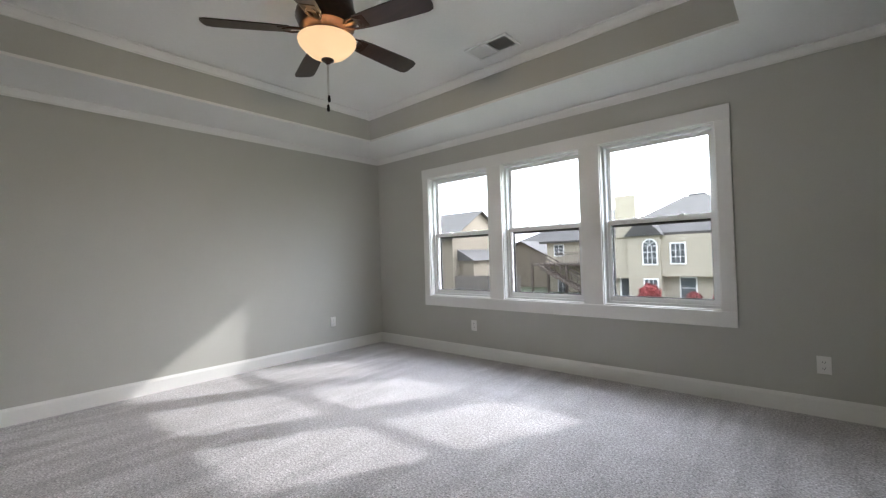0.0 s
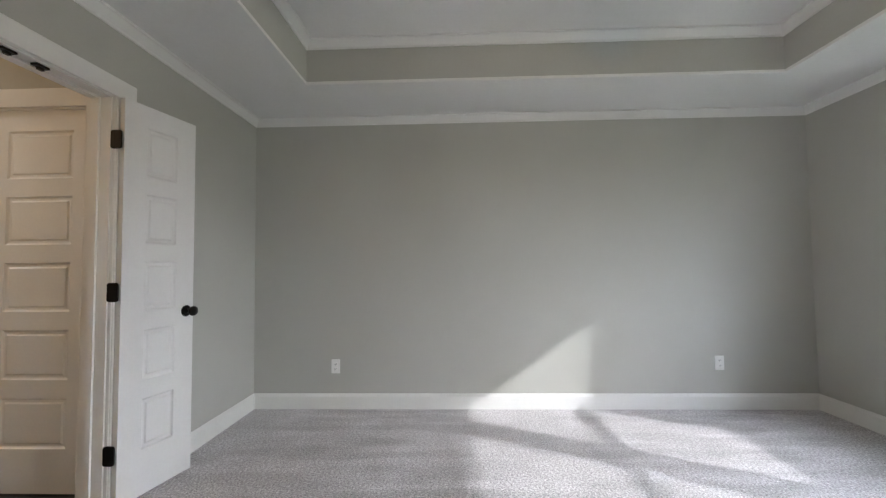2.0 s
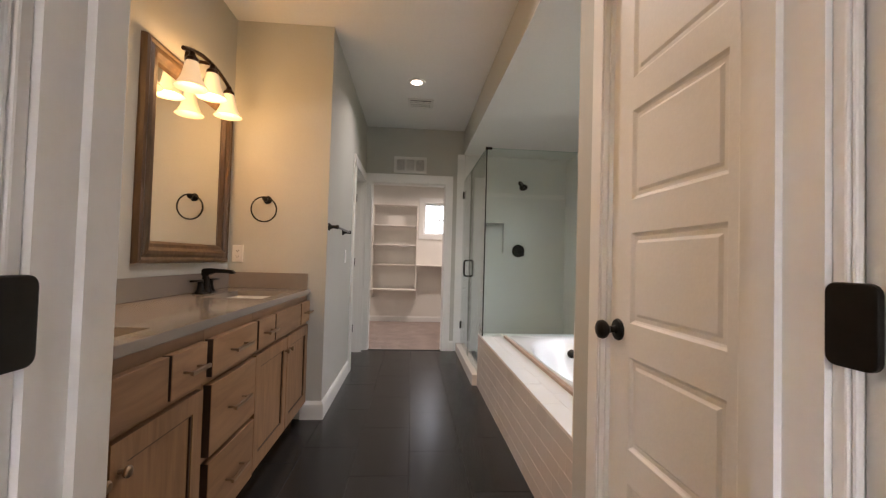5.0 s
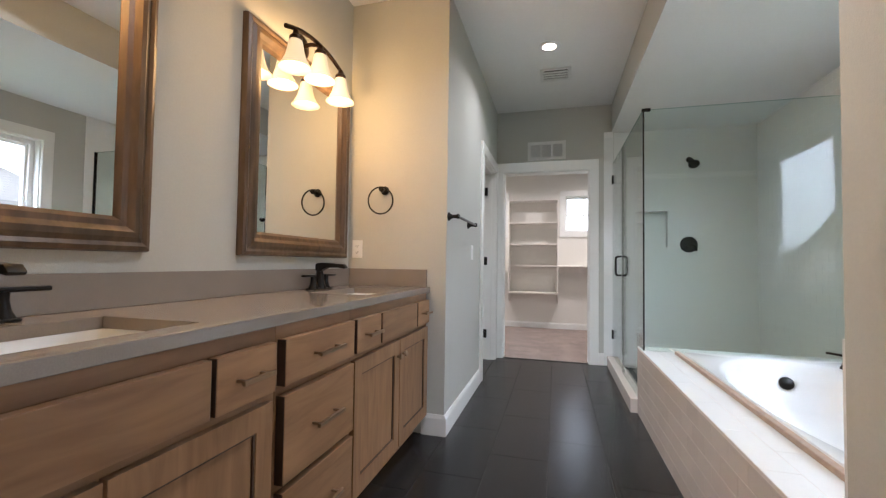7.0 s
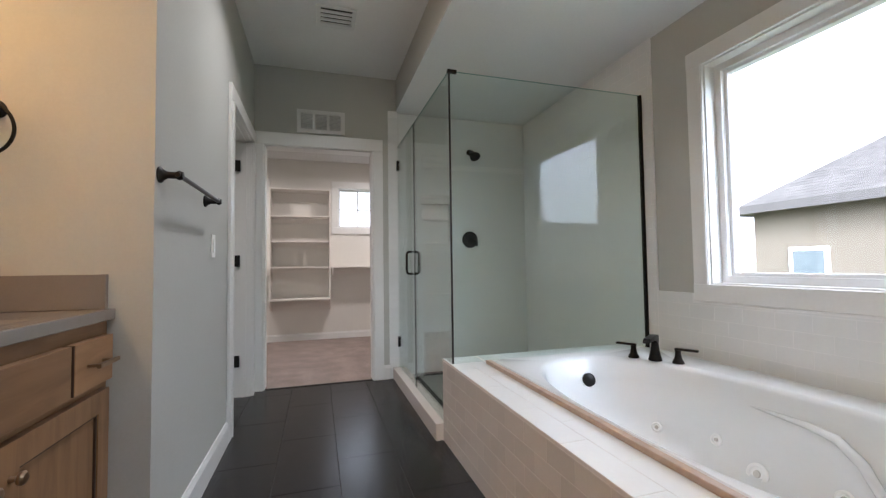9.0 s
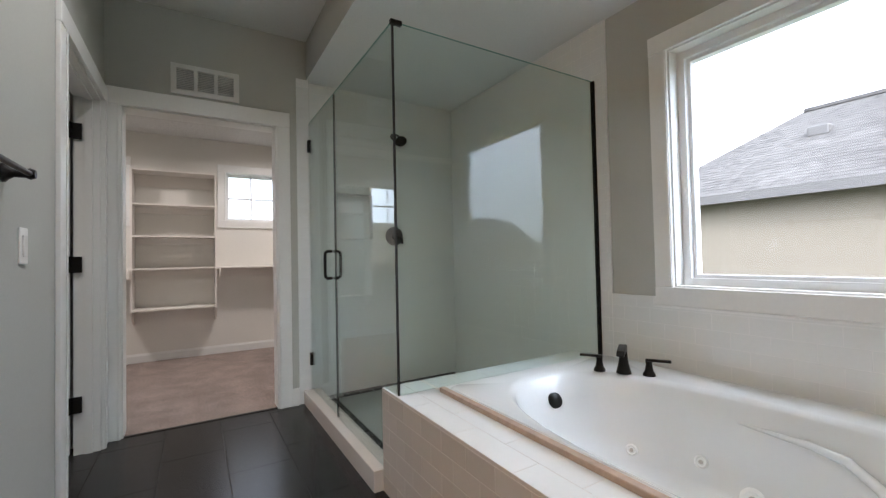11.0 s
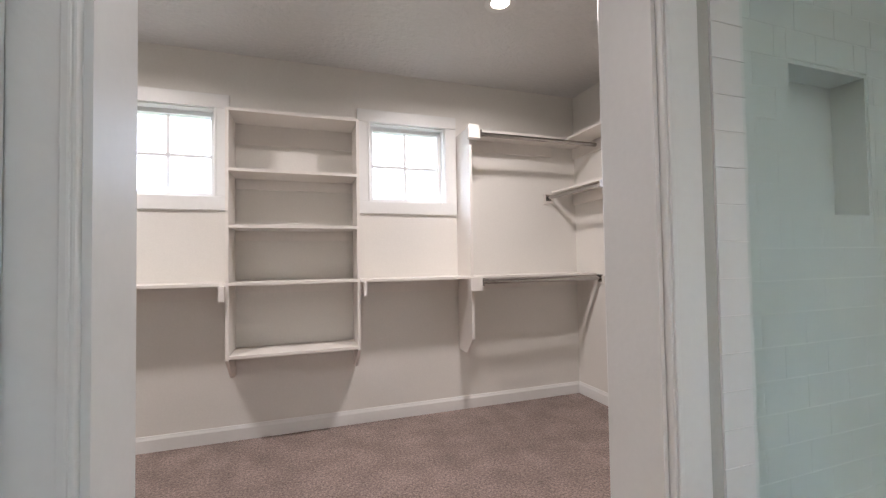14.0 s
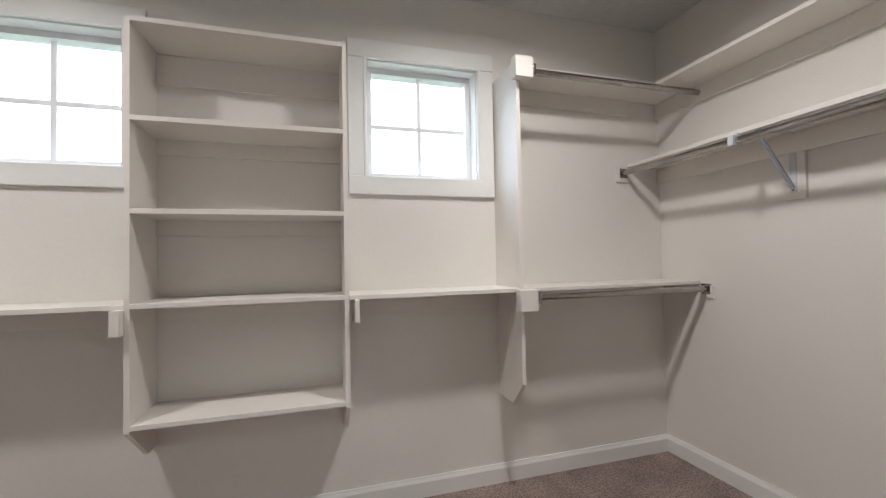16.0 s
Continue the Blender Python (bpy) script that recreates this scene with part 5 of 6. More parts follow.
for x in (-1.563, -2.375):
    part("support_block", boxes((x - 0.019 if x < -2 else x - 0.001, x - 0.001 if x < -2 else x + 0.03, YF - 0.05, YF + 0.035, 0.915, 1.006), bevel=0.002), M_SHELF, tw)


def long_shelf(name, x0, x1, z, y_front, label):
    root = thing(name, ((x0 + x1) / 2, (YB + y_front) / 2, z), label, "shelf", "closet shelves")
    part("board", boxes((x0, x1, YB + 0.001, y_front, z - 0.019, z), bevel=0.0015), M_SHELF, root)
    part("cleat", boxes((x0, x1, YB + 0.001, YB + 0.019, z - 0.108, z - 0.0195), bevel=0.001), M_SHELF, root)
    return root


long_shelf("wall_shelf", -1.5645, 0.379, 1.024, YF, "long white painted shelf with wall cleat")
long_shelf("wall_shelf", -3.134, -2.3565, 1.024, YF, "short white painted shelf beside the tower")
long_shelf("wall_shelf", -4.215, -3.156, 1.024, YF, "white painted shelf above a clothes rod")
dv = thing("shelf_divider", (-3.145, -7.6, 0.46), "white painted upright divider panel with rod blocks", "divider panel")
part("panel", prism([(YF + 0.004, 0.575), (YF + 0.004, 2.05), (YF - 0.02, 2.10), (YB + 0.001, 2.10), (YB + 0.001, 0.46), (YF - 0.10, 0.46)], "x", -3.155, -3.135), M_SHELF, dv)
for z in (0.920, 2.005):
    part("rod_block", boxes((-3.20, -3.112, YF + 0.0045, YF + 0.055, z, z + 0.098), bevel=0.002), M_SHELF, dv)


def rod(name, a, b, label):
    root = thing(name, a, label, "clothes rod", "closet rods")
    part("rod_tube", tube([a, b], 0.0155, 16), M_STEEL, root, smooth=True)
    d = (Vector(b) - Vector(a)).normalized()
    for p, s in ((a, 1), (b, -1)):
        q = Vector(p) + d * s * 0.006
        e = Vector((0.026, 0.026, 0.028)) - 0.02 * Vector((abs(d.x), abs(d.y), 0))
        part("end_socket", boxes((q.x - e.x, q.x + e.x, q.y - e.y, q.y + e.y, q.z - e.z, q.z + e.z), bevel=0.002), M_STEEL, root)
    return root


rod("clothes_rod", (-3.201, YF + 0.035, 0.982), (XW + 0.002, YF + 0.035, 0.982), "steel clothes rod under the lower shelf")
rod("clothes_rod", (-3.201, YF + 0.035, 2.040), (XW + 0.002, YF + 0.035, 2.040), "steel clothes rod under the upper shelf")
XS = -3.99
for z, y_start in ((2.101, YB + 0.001), (1.706, YB + 0.001)):
    ws = thing("side_shelf", ((XW + XS) / 2, -6.6, z), "long white painted shelf along the closet side wall", "shelf", "closet shelves")
    part("board", boxes((XW + 0.001, XS, y_start, YCB - 0.001, z - 0.019, z), bevel=0.0015), M_SHELF, ws)
    part("cleat", boxes((XW + 0.001, XW + 0.019, y_start, YCB - 0.001, z - 0.108, z - 0.0195), bevel=0.001), M_SHELF, ws)
us = long_shelf("wall_shelf", XS + 0.001, -3.156, 2.101, -7.50, "white painted upper shelf meeting the corner")
for name, dims in (("rod_plate", (XW + 0.0012, XW + 0.012, YF - 0.012, YF + 0.078, 0.935, 1.0)), ("rod_plate", (-4.0, -3.908, YB + 0.0012, YB + 0.012, 1.598, 1.686))):
    solo(name, boxes(dims, bevel=0.0015), M_SHELF, "small white backing plate behind the rod's end", "mounting plate", "rod plates")
rod("clothes_rod", (-3.955, YB + 0.002, 1.650), (-3.955, YCB - 0.002, 1.650), "long steel clothes rod along the side wall")


def bracket(y, z):
    """A pressed steel shelf bracket on its backing block."""
    root = thing("shelf_bracket", (XW, y, z - 0.29), "white steel shelf bracket on a backing block", "bracket", "shelf brackets")
    part("backing_block", boxes((XW + 0.0012, XW + 0.017, y - 0.045, y + 0.045, z - 0.31, z - 0.1085), bevel=0.0015), M_SHELF, root)
    part("upright", boxes((XW + 0.0175, XW + 0.022, y - 0.013, y + 0.013, z - 0.28, z - 0.109), bevel=0.001), M_BRACKET, root)
    part("top_leg", boxes((XW + 0.0195, XS - 0.02, y - 0.012, y + 0.012, z - 0.0245, z - 0.0195)), M_BRACKET, root)
    bm = boxes((0, 0.31, -0.0075, 0.0075, -0.0025, 0.0025), (0, 0.31, -0.0075, -0.006, -0.009, 0.003), (0, 0.31, 0.006, 0.0075, -0.009, 0.003))
    bm.transform(pose(XW + 0.022, y, z - 0.26, 0, -49, 0))
    part("brace", bm, M_BRACKET, root)
    part("screw", lathe([(0.005, 0.0), (0.004, 0.002), (0.0, 0.0022)], pose(XW + 0.022, y, z - 0.27, 0, 90, 0), 10), M_STEEL, root)
    return root


for y in (-6.98, -6.26):
    bracket(y, 1.706)
bracket(-6.26, 2.101)
for y in (-7.04, -6.32):
    part("rod_hook", boxes((-3.984, -3.926, y - 0.013, y + 0.013, 1.626, 1.674), (-3.992, -3.96, y - 0.009, y + 0.009, 1.674, 1.6865), bevel=0.004), M_BRACKET, bpy.data.objects["shelf_bracket"] if y < -7 else bpy.data.objects["shelf_bracket.001"])

# ---- outdoors ----
GZ = -2.5
structure("ground", sheet("z", -900, 900, -900, 900, GZ - 0.3, GZ), M_LAWN, "lawn and ground reaching the horizon")


def house_window(parent, axis, face, out, u0, u1, v0, v1, rows=3, cols=2, arch=False, pane=None):
    """A framed window on a facade; axis is the facade's normal."""
    def place(a0, a1, b0, b1, d0, d1):
        w0, w1 = face + out * d0, face + out * d1
        return (w0, w1, a0, a1, b0, b1) if axis == "x" else (a0, a1, w0, w1, b0, b1)

    w = part("window", boxes(place(u0 - 0.09, u1 + 0.09, v0 - 0.09, v1 + 0.09, 0.0, 0.05)), M_TRIM, parent)
    part("pane", boxes(place(u0, u1, v0, v1, 0.05, 0.056)), pane or M_WIN_OUT, w)
    for k in range(1, cols):
        u = u0 + (u1 - u0) * k / cols
        part("muntin", boxes(place(u - 0.02, u + 0.02, v0, v1, 0.056, 0.075)), M_TRIM, w)
    for k in range(1, rows):
        v = v0 + (v1 - v0) * k / rows
        part("muntin", boxes(place(u0, u1, v - 0.02, v + 0.02, 0.056, 0.073)), M_TRIM, w)
    if arch:
        r, um = (u1 - u0) / 2, (u0 + u1) / 2
        for name, rr, mat, d0, d1 in (("arch_frame", r + 0.09, M_TRIM, 0.0, 0.05), ("arch_pane", r, M_WIN_OUT, 0.05, 0.056)):
            pts = [(um + rr * math.cos(math.pi * k / 16), v1 + 0.04 + rr * math.sin(math.pi * k / 16)) for k in range(17)]
            part(name, prism(pts, axis, face + out * d0, face + out * d1), mat, w)
        for a in (45, 90, 135):
            c, s = math.cos(radians(a)), math.sin(radians(a))
            p = [(um - 0.018 * s, v1 + 0.05 + 0.018 * c), (um + 0.018 * s, v1 + 0.05 - 0.018 * c), (um + r * c + 0.018 * s, v1 + 0.05 + r * s - 0.018 * c), (um + r * c - 0.018 * s, v1 + 0.05 + r * s + 0.018 * c)]
            part("arch_muntin", prism(p, axis, face + out * 0.056, face + out * 0.073), M_TRIM, w)
    return w


def shingles(name, parent, a, b, c, d, rows, mat=None):
    """Lapped shingle courses over the roof plane a-b (eave) to d-c (ridge)."""
    a, b, c, d = Vector(a), Vector(b), Vector(c), Vector(d)
    up = (b - a).cross(d - a if (d - a).length > 0.01 else c - a).normalized()
    if up.z < 0:
        up = -up
    bm = bmesh.new()
    for k in range(rows):
        f, g = k / rows, (k + 1) / rows + 0.1 / rows
        g = min(g, 1.0)
        p, q, r, s = a.lerp(d, f) + up * 0.008, b.lerp(c, f) + up * 0.008, b.lerp(c, g) + up * 0.004, a.lerp(d, g) + up * 0.004
        lo = [p - up * 0.005, q - up * 0.005]
        v = [bm.verts.new(t) for t in (p, q, r, s)]
        w = [bm.verts.new(t) for t in lo]
        bm.faces.new(v)
        bm.faces.new((v[0], v[1], w[1], w[0]))
    return part(name, bm, mat or M_ROOF, parent)


def hip_house(name, x0, x1, y0, y1, eave, ridge, label, wall, along="x", over=0.45, rows=22, roof=None):
    root = thing(name, ((x0 + x1) / 2, (y0 + y1) / 2, GZ), label, "house", "neighbour houses")
    part("wall", boxes((x0, x1, y0, y1, GZ - 0.1, eave)), wall, root)
    X0, X1, Y0, Y1 = x0 - over, x1 + over, y0 - over, y1 + over
    part("soffit", boxes((X0, X1, Y0, Y1, eave - 0.02, eave + 0.02)), wall, root)
    part("fascia", sheet("z", X0 - 0.08, X1 + 0.08, Y0 - 0.08, Y1 + 0.08, eave - 0.04, eave + 0.16, [(X0, X1, Y0, Y1)]), M_FASCIA, root, "dark gutter")
    e = eave + 0.1
    if along == "x":
        h, ym = (Y1 - Y0) / 2, (Y0 + Y1) / 2
        r0, r1 = (X0 + h, ym, ridge), (X1 - h, ym, ridge)
    else:
        h, xm = (X1 - X0) / 2, (X0 + X1) / 2
        r0, r1 = (xm, Y0 + h, ridge), (xm, Y1 - h, ridge)
    A, B, C, D = (X0, Y0, e), (X1, Y0, e), (X1, Y1, e), (X0, Y1, e)
    if along == "x":
        planes = [(A, B, r1, r0), (C, D, r0, r1), (B, C, r1, r1), (D, A, r0, r0)]
    else:
        planes = [(B, C, r1, r0), (D, A, r0, r1), (A, B, r0, r0), (C, D, r1, r1)]
    for p in planes:
        shingles("roof", root, *p, rows, roof)
    part("ridge_cap", tube([r0, r1], 0.09, 6), roof or M_ROOF, root)
    return root


def gable_house(name, x0, x1, y0, y1, eave, ridge, label, wall, along="x", over=0.4, rows=20):
    root = thing(name, ((x0 + x1) / 2, (y0 + y1) / 2, GZ), label, "house", "neighbour houses")
    if along == "x":
        ym = (y0 + y1) / 2
        prof = [(y0, GZ - 0.1), (y1, GZ - 0.1), (y1, eave), (ym, ridge - 0.1), (y0, eave)]
        part("wall", prism(prof, "x", x0, x1), wall, root)
        s = (ridge - eave) / ((y1 - y0) / 2)
        for a in (-1, 1):
            ye = y0 - over if a < 0 else y1 + over
            ze = eave - over * s + 0.05
            pts = [(x0 - over, ye, ze), (x1 + over, ye, ze), (x1 + over, ym, ridge), (x0 - over, ym, ridge)]
            shingles("roof", root, *pts, rows)
            part("roof_deck", prism([(ye, ze - 0.12), (ye, ze), (ym, ridge), (ym, ridge - 0.12)], "x", x0 - over, x1 + over), M_FASCIA, root)
    else:
        xm = (x0 + x1) / 2
        prof = [(x0, GZ - 0.1), (x1, GZ - 0.1), (x1, eave), (xm, ridge - 0.1), (x0, eave)]
        part("wall", prism(prof, "y", y0, y1), wall, root)
        s = (ridge - eave) / ((x1 - x0) / 2)
        for a in (-1, 1):
            xe = x0 - over if a < 0 else x1 + over
            ze = eave - over * s + 0.05
            pts = [(xe, y0 - over, ze), (xe, y1 + over, ze), (xm, y1 + over, ridge), (xm, y0 - over, ridge)]
            shingles("roof", root, *pts, rows)
            part("roof_deck", prism([(xe, ze - 0.12), (xe, ze), (xm, ridge), (xm, ridge - 0.12)], "y", y0 - over, y1 + over), M_FASCIA, root)
    return root


# house behind the garden with arched window
hr = hip_house("house", -11.2, -0.9, 33.0, 42.0, 2.2, 5.4, "tan two-storey stucco house with hipped shingle roof and chimney", M_STUCCO)
part("upper_storey", boxes((-7.45, -0.9, 32.25, 33.0, -0.72, 2.17)), M_STUCCO, hr)
part("bay", boxes((-9.6, -7.45, 32.0, 33.0, GZ, 2.17)), M_STUCCO, hr)
part("bay_roof", prism([(-9.85, 2.17), (-7.2, 2.17), (-8.5, 3.6)], "y", 31.8, 36.0), M_ROOF, hr)
part("left_wing", boxes((-11.2, -9.6, 32.3, 33.0, -0.9, 2.2)), M_STUCCO, hr)
part("chimney", boxes((-10.5, -9.05, 32.2, 33.4, 2.1, 5.25), bevel=0.03), M_STUCCO, hr, "boxed stucco chimney")
house_window(hr, "y", 32.0, -1, -8.53, -7.69, 0.17, 1.42, 3, 3, True)
house_window(hr, "y", 32.25, -1, -6.8, -5.98, 0.2, 1.54, 3, 3)
house_window(hr, "y", 32.0, -1, -8.5, -7.68, -1.75, -0.95, 2, 3)
house_window(hr, "y", 33.0, -1, -6.42, -5.52, -2.25, -0.87, 2, 1, pane=M_WIN_BLUE)
house_window(hr, "y", 32.25, -1, -3.85, -3.07, 0.24, 1.53, 3, 3)
dw = part("door", boxes((-10.55, -9.75, 32.93, 33.0, GZ, -0.75)), M_TRIM, hr)
part("door_pane", boxes((-10.42, -9.88, 32.9, 32.93, GZ + 0.25, -0.9)), M_WIN_OUT, dw)
part("roof_vent", lathe([(0.0, 5.75), (0.12, 5.7), (0.08, 5.65), (0.08, 5.0), (0.0, 5.0)], pose(-6.6, 37.3, 0), 12), M_VENT, hr)
# house with the deck stair
hm = hip_house("house", -18.4, -9.5, 36.6, 46.0, 2.1, 5.6, "tan stucco house with a raised timber deck", M_STUCCO)
house_window(hm, "y", 36.6, -1, -17.6, -16.75, 0.9, 1.85, 3, 2)
house_window(hm, "y", 36.6, -1, -17.3, -16.5, -2.5, -1.1, 3, 2)
part("patio_door", boxes((-14.9, -13.6, 36.5, 36.6, 0.2, 1.95)), M_WIN_OUT, hm)
# gabled house further along
# takes the darker stucco so that its sunlit gable doesn't wash out
hl = gable_house("house", -36.0, -25.1, 30.5, 39.5, 3.0, 5.75, "tan gabled house beyond the fence", M_STUCCO_B)
house_window(hl, "y", 30.5, -1, -31.5, -30.6, 0.6, 1.7, 2, 2)
house_window(hl, "y", 30.5, -1, -28.6, -27.9, 1.3, 1.9, 1, 2)
house_window(hl, "y", 30.5, -1, -29.5, -28.3, -2.2, -0.8, 2, 2)
gable_house("house", -27.5, -19.9, 41.0, 46.5, 0.6, 2.6, "tan low gabled wing behind the fence", M_STUCCO_B, "y")
part("lean_to", boxes((-25.1, -23.4, 31.5, 36.5, GZ, 0.7)), M_STUCCO_B, hl)
part("lean_to_roof", prism([(-25.1, 1.75), (-23.1, 0.65), (-25.1, 0.65)], "y", 31.2, 36.8), M_ROOF, hl)

# timber deck with stair
dk = thing("timber_deck", (-16.5, 34.6, GZ), "weathered brown timber deck with stair and railing", "deck")
part("platform", boxes((-18.9, -13.6, 34.2, 36.6, 0.02, 0.20)), M_DECK, dk)
for x in (-18.8, -17.2, -15.5, -13.8):
    part("post", boxes((x - 0.09, x + 0.09, 34.25, 34.43, GZ, 0.02)), M_DECK, dk)
for z in (1.0, 1.12):
    part("rail", boxes((-18.9, -17.5, 34.2, 34.28, z, z + 0.06)), M_DECK, dk)
    part("rail", boxes((-16.3, -13.6, 34.2, 34.28, z, z + 0.06)), M_DECK, dk)
for k in range(9):
    x = -18.85 + k * 0.16
    part("baluster", boxes((x - 0.02, x + 0.02, 34.21, 34.26, 0.2, 1.05)), M_DECK, dk)
for k in range(17):
    x = -16.25 + k * 0.16
    part("baluster", boxes((x - 0.02, x + 0.02, 34.21, 34.26, 0.2, 1.05)), M_DECK, dk)
for k in range(16):
    x = -17.4 + 0.265 * k
    z = 0.15 - (k + 1) * (0.15 - GZ) / 17
    part("step", boxes((x, x + 0.3, 33.1, 34.2, z - 0.05, z)), M_DECK, dk)
for y in (33.06, 34.14):
    part("stringer", prism([(-17.4, 0.1), (-17.4, -0.25), (-13.0, GZ), (-12.7, GZ)], "y", y, y + 0.06), M_DECK, dk)
    part("handrail", tube([(-17.4, y, 1.1), (-12.9, y, GZ + 1.0)], 0.05, 6), M_DECK, dk)
    for k in range(10):
        f = k / 9
        x, zb = -17.4 + 4.4 * f, 0.1 + (GZ + 0.05 - 0.1) * f
        part("stair_baluster", boxes((x - 0.02, x + 0.02, y, y + 0.05, zb, zb + 0.98)), M_DECK, dk)

# fence
fn = thing("wooden_fence", (-24, 31, GZ), "grey weathered board fence between gardens", "fence")
board = piece_mesh("fence_board", boxes((-0.068, 0.068, 0, 0.02, 0, 1.75)), M_FENCE)
for k in range(110):
    ob = piece("fence_board", board, fn, (0, 0, 0))
    ob.matrix_parent_inverse = Matrix.Translation(-fn.location)
    ob.location = (-34.0 + 0.142 * k, 29.6 + 0.018 * k, GZ)
for z in (0.4, 1.5):
    part("fence_rail", boxes((-34.0, -18.4, 31.6, 31.66, GZ + z, GZ + z + 0.09)), M_FENCE, fn)


def bush(x, y, r, name="red_bush"):
    root = thing(name, (x, y, GZ), "rounded shrub with red autumn leaves", "shrub", "red shrubs")
    rng = random.Random(int(x * 10))
    trunk = bmesh.new()
    for k in range(7):
        a = 2 * math.pi * k / 7
        tube([(x, y, GZ), (x + 0.3 * r * math.cos(a), y + 0.3 * r * math.sin(a), GZ + 0.6 * r), (x + 0.6 * r * math.cos(a), y + 0.6 * r * math.sin(a), GZ + 1.2 * r)], [0.03, 0.02, 0.008], 5, trunk)
    part("stem", trunk, M_DECK, root)
    verts, faces = [], []
    for k in range(1800):
        d = Vector((rng.gauss(0, 1), rng.gauss(0, 1), rng.gauss(0, 1))).normalized()
        f = rng.uniform(0.55, 1.0) * (0.86 + 0.22 * noise.noise(d * 2.3))
        c = Vector((x, y, GZ + 0.92 * r)) + Vector((d.x * r * f, d.y * r * f, d.z * 0.9 * r * f))
        u = Vector((rng.gauss(0, 1), rng.gauss(0, 1), rng.gauss(0, 1))).normalized() * 0.10
        v = u.cross(d).normalized() * 0.06
        i = len(verts)
        verts += [c - u, c + v, c + u, c - v]
        faces.append((i, i + 1, i + 2, i + 3))
    me = bpy.data.meshes.new("crown")
    me.from_pydata(verts, [], faces)
    me.materials.append(M_RED)
    ob = new("crown", me)
    ob.parent = root
    ob.matrix_parent_inverse = Matrix.Translation(-root.location)


bush(-7.85, 30.5, 0.8)
bush(-5.3, 30.8, 0.5)
bush(-3.85, 30.8, 0.5)

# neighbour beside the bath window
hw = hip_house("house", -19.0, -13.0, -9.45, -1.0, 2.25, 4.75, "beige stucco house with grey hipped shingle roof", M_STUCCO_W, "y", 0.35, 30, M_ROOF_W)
house_window(hw, "x", -13.0, 1, -8.55, -7.92, 0.55, 1.24, 1, 1, pane=M_WIN_BLUE)
part("roof_box_vent", boxes((-15.0, -14.6, -6.0, -5.6, 3.75, 4.0), bevel=0.03), M_FASCIA, hw)
h3 = hip_house("house", -47.0, -36.5, 19.0, 28.0, 2.4, 4.5, "tan stucco house with brown hipped roof in the distance", M_STUCCO)
house_window(h3, "x", -36.5, 1, 20.6, 21.5, 0.7, 1.7, 2, 2)
house_window(h3, "x", -36.5, 1, 24.8, 25.7, 0.7, 1.7, 2, 2)
h4 = hip_house("house", -36.0, -31.0, 20.2, 24.8, 0.5, 1.9, "low tan house with a hipped shingle roof", M_STUCCO, rows=14)
house_window(h4, "x", -31.0, 1, 22.0, 22.9, -1.2, -0.2, 2, 2)
for x, y in ((-58, 22), (-66, 38), (-52, 52), (-74, 5), (-30, 62), (-12, 66), (8, 60), (-70, 60)):
    hf = hip_house("house", x - 5.5, x + 5.5, y - 4.5, y + 4.5, 2.3, 5.0, "tan house far across the gardens", M_STUCCO, rows=10)
    house_window(hf, "x", x + 5.5, 1, y - 1, y + 0.1, 0.5, 1.6, 2, 2)
    house_window(hf, "y", y - 4.5, -1, x - 1, x + 0.1, 0.5, 1.6, 2, 2)

# ---- tiles laid one by one ----
# bathroom floor planks, long side along y
PW, PL, GAP = 0.3045, 0.6095, 0.0022

clip = {}


def floor_tile(x0, x1, y0, y1):
    key = (round(x1 - x0, 3), round(y1 - y0, 3))
    if key not in clip:
        hx, hy = (x1 - x0) / 2, (y1 - y0) / 2
        bm = bmesh.new()
        lo = [bm.verts.new((sx * hx, sy * hy, 0)) for sx, sy in ((-1, -1), (1, -1), (1, 1), (-1, 1))]
        hi = [bm.verts.new((sx * (hx - 0.001), sy * (hy - 0.001), 0.004)) for sx, sy in ((-1, -1), (1, -1), (1, 1), (-1, 1))]
        bm.faces.new(hi)
        for k in range(4):
            bm.faces.new((lo[k], lo[(k + 1) % 4], hi[(k + 1) % 4], hi[k]))
        clip[key] = piece_mesh("floor_tile", bm, M_TILE_F)
    piece("floor_tile", clip[key], floor_bath, ((x0 + x1) / 2, (y0 + y1) / 2, -0.004))


offs = [0.0, 0.33, 0.14, 0.47, 0.20, 0.02, 0.4]
for k in range(6):
    x1, x0 = -1.0655 - 0.3045 * k, -1.0655 - 0.3045 * (k + 1) + GAP
    x0 = max(x0, XA + 0.0)
    if x1 - x0 < 0.02:
        continue
    y = YS - 0.062 + offs[k] - 0.30
    top = YS - 0.062
    while top > YC - 0.018:
        bottom = max(y, YC - 0.018)
        if top - bottom > 0.02:
            floor_tile(x0, x1, bottom, top - GAP)
        top, y = bottom, bottom - PL


def slab_piece(name, hx, hy, hz, mat):
    """A tile with slightly eased face, thin along y, face towards +y."""
    bm = bmesh.new()
    e = 0.0005
    lo = [bm.verts.new((sx * hx, 0, sz * hz)) for sx, sz in ((-1, -1), (1, -1), (1, 1), (-1, 1))]
    hi = [bm.verts.new((sx * (hx - e), hy, sz * (hz - e))) for sx, sz in ((-1, -1), (1, -1), (1, 1), (-1, 1))]
    bm.faces.new(hi)
    for k in range(4):
        bm.faces.new((lo[k], lo[(k + 1) % 4], hi[(k + 1) % 4], hi[k]))
    return piece_mesh(name, bm, mat)


TW, TH, G = 0.1525, 0.0762, 0.0014
made = {}


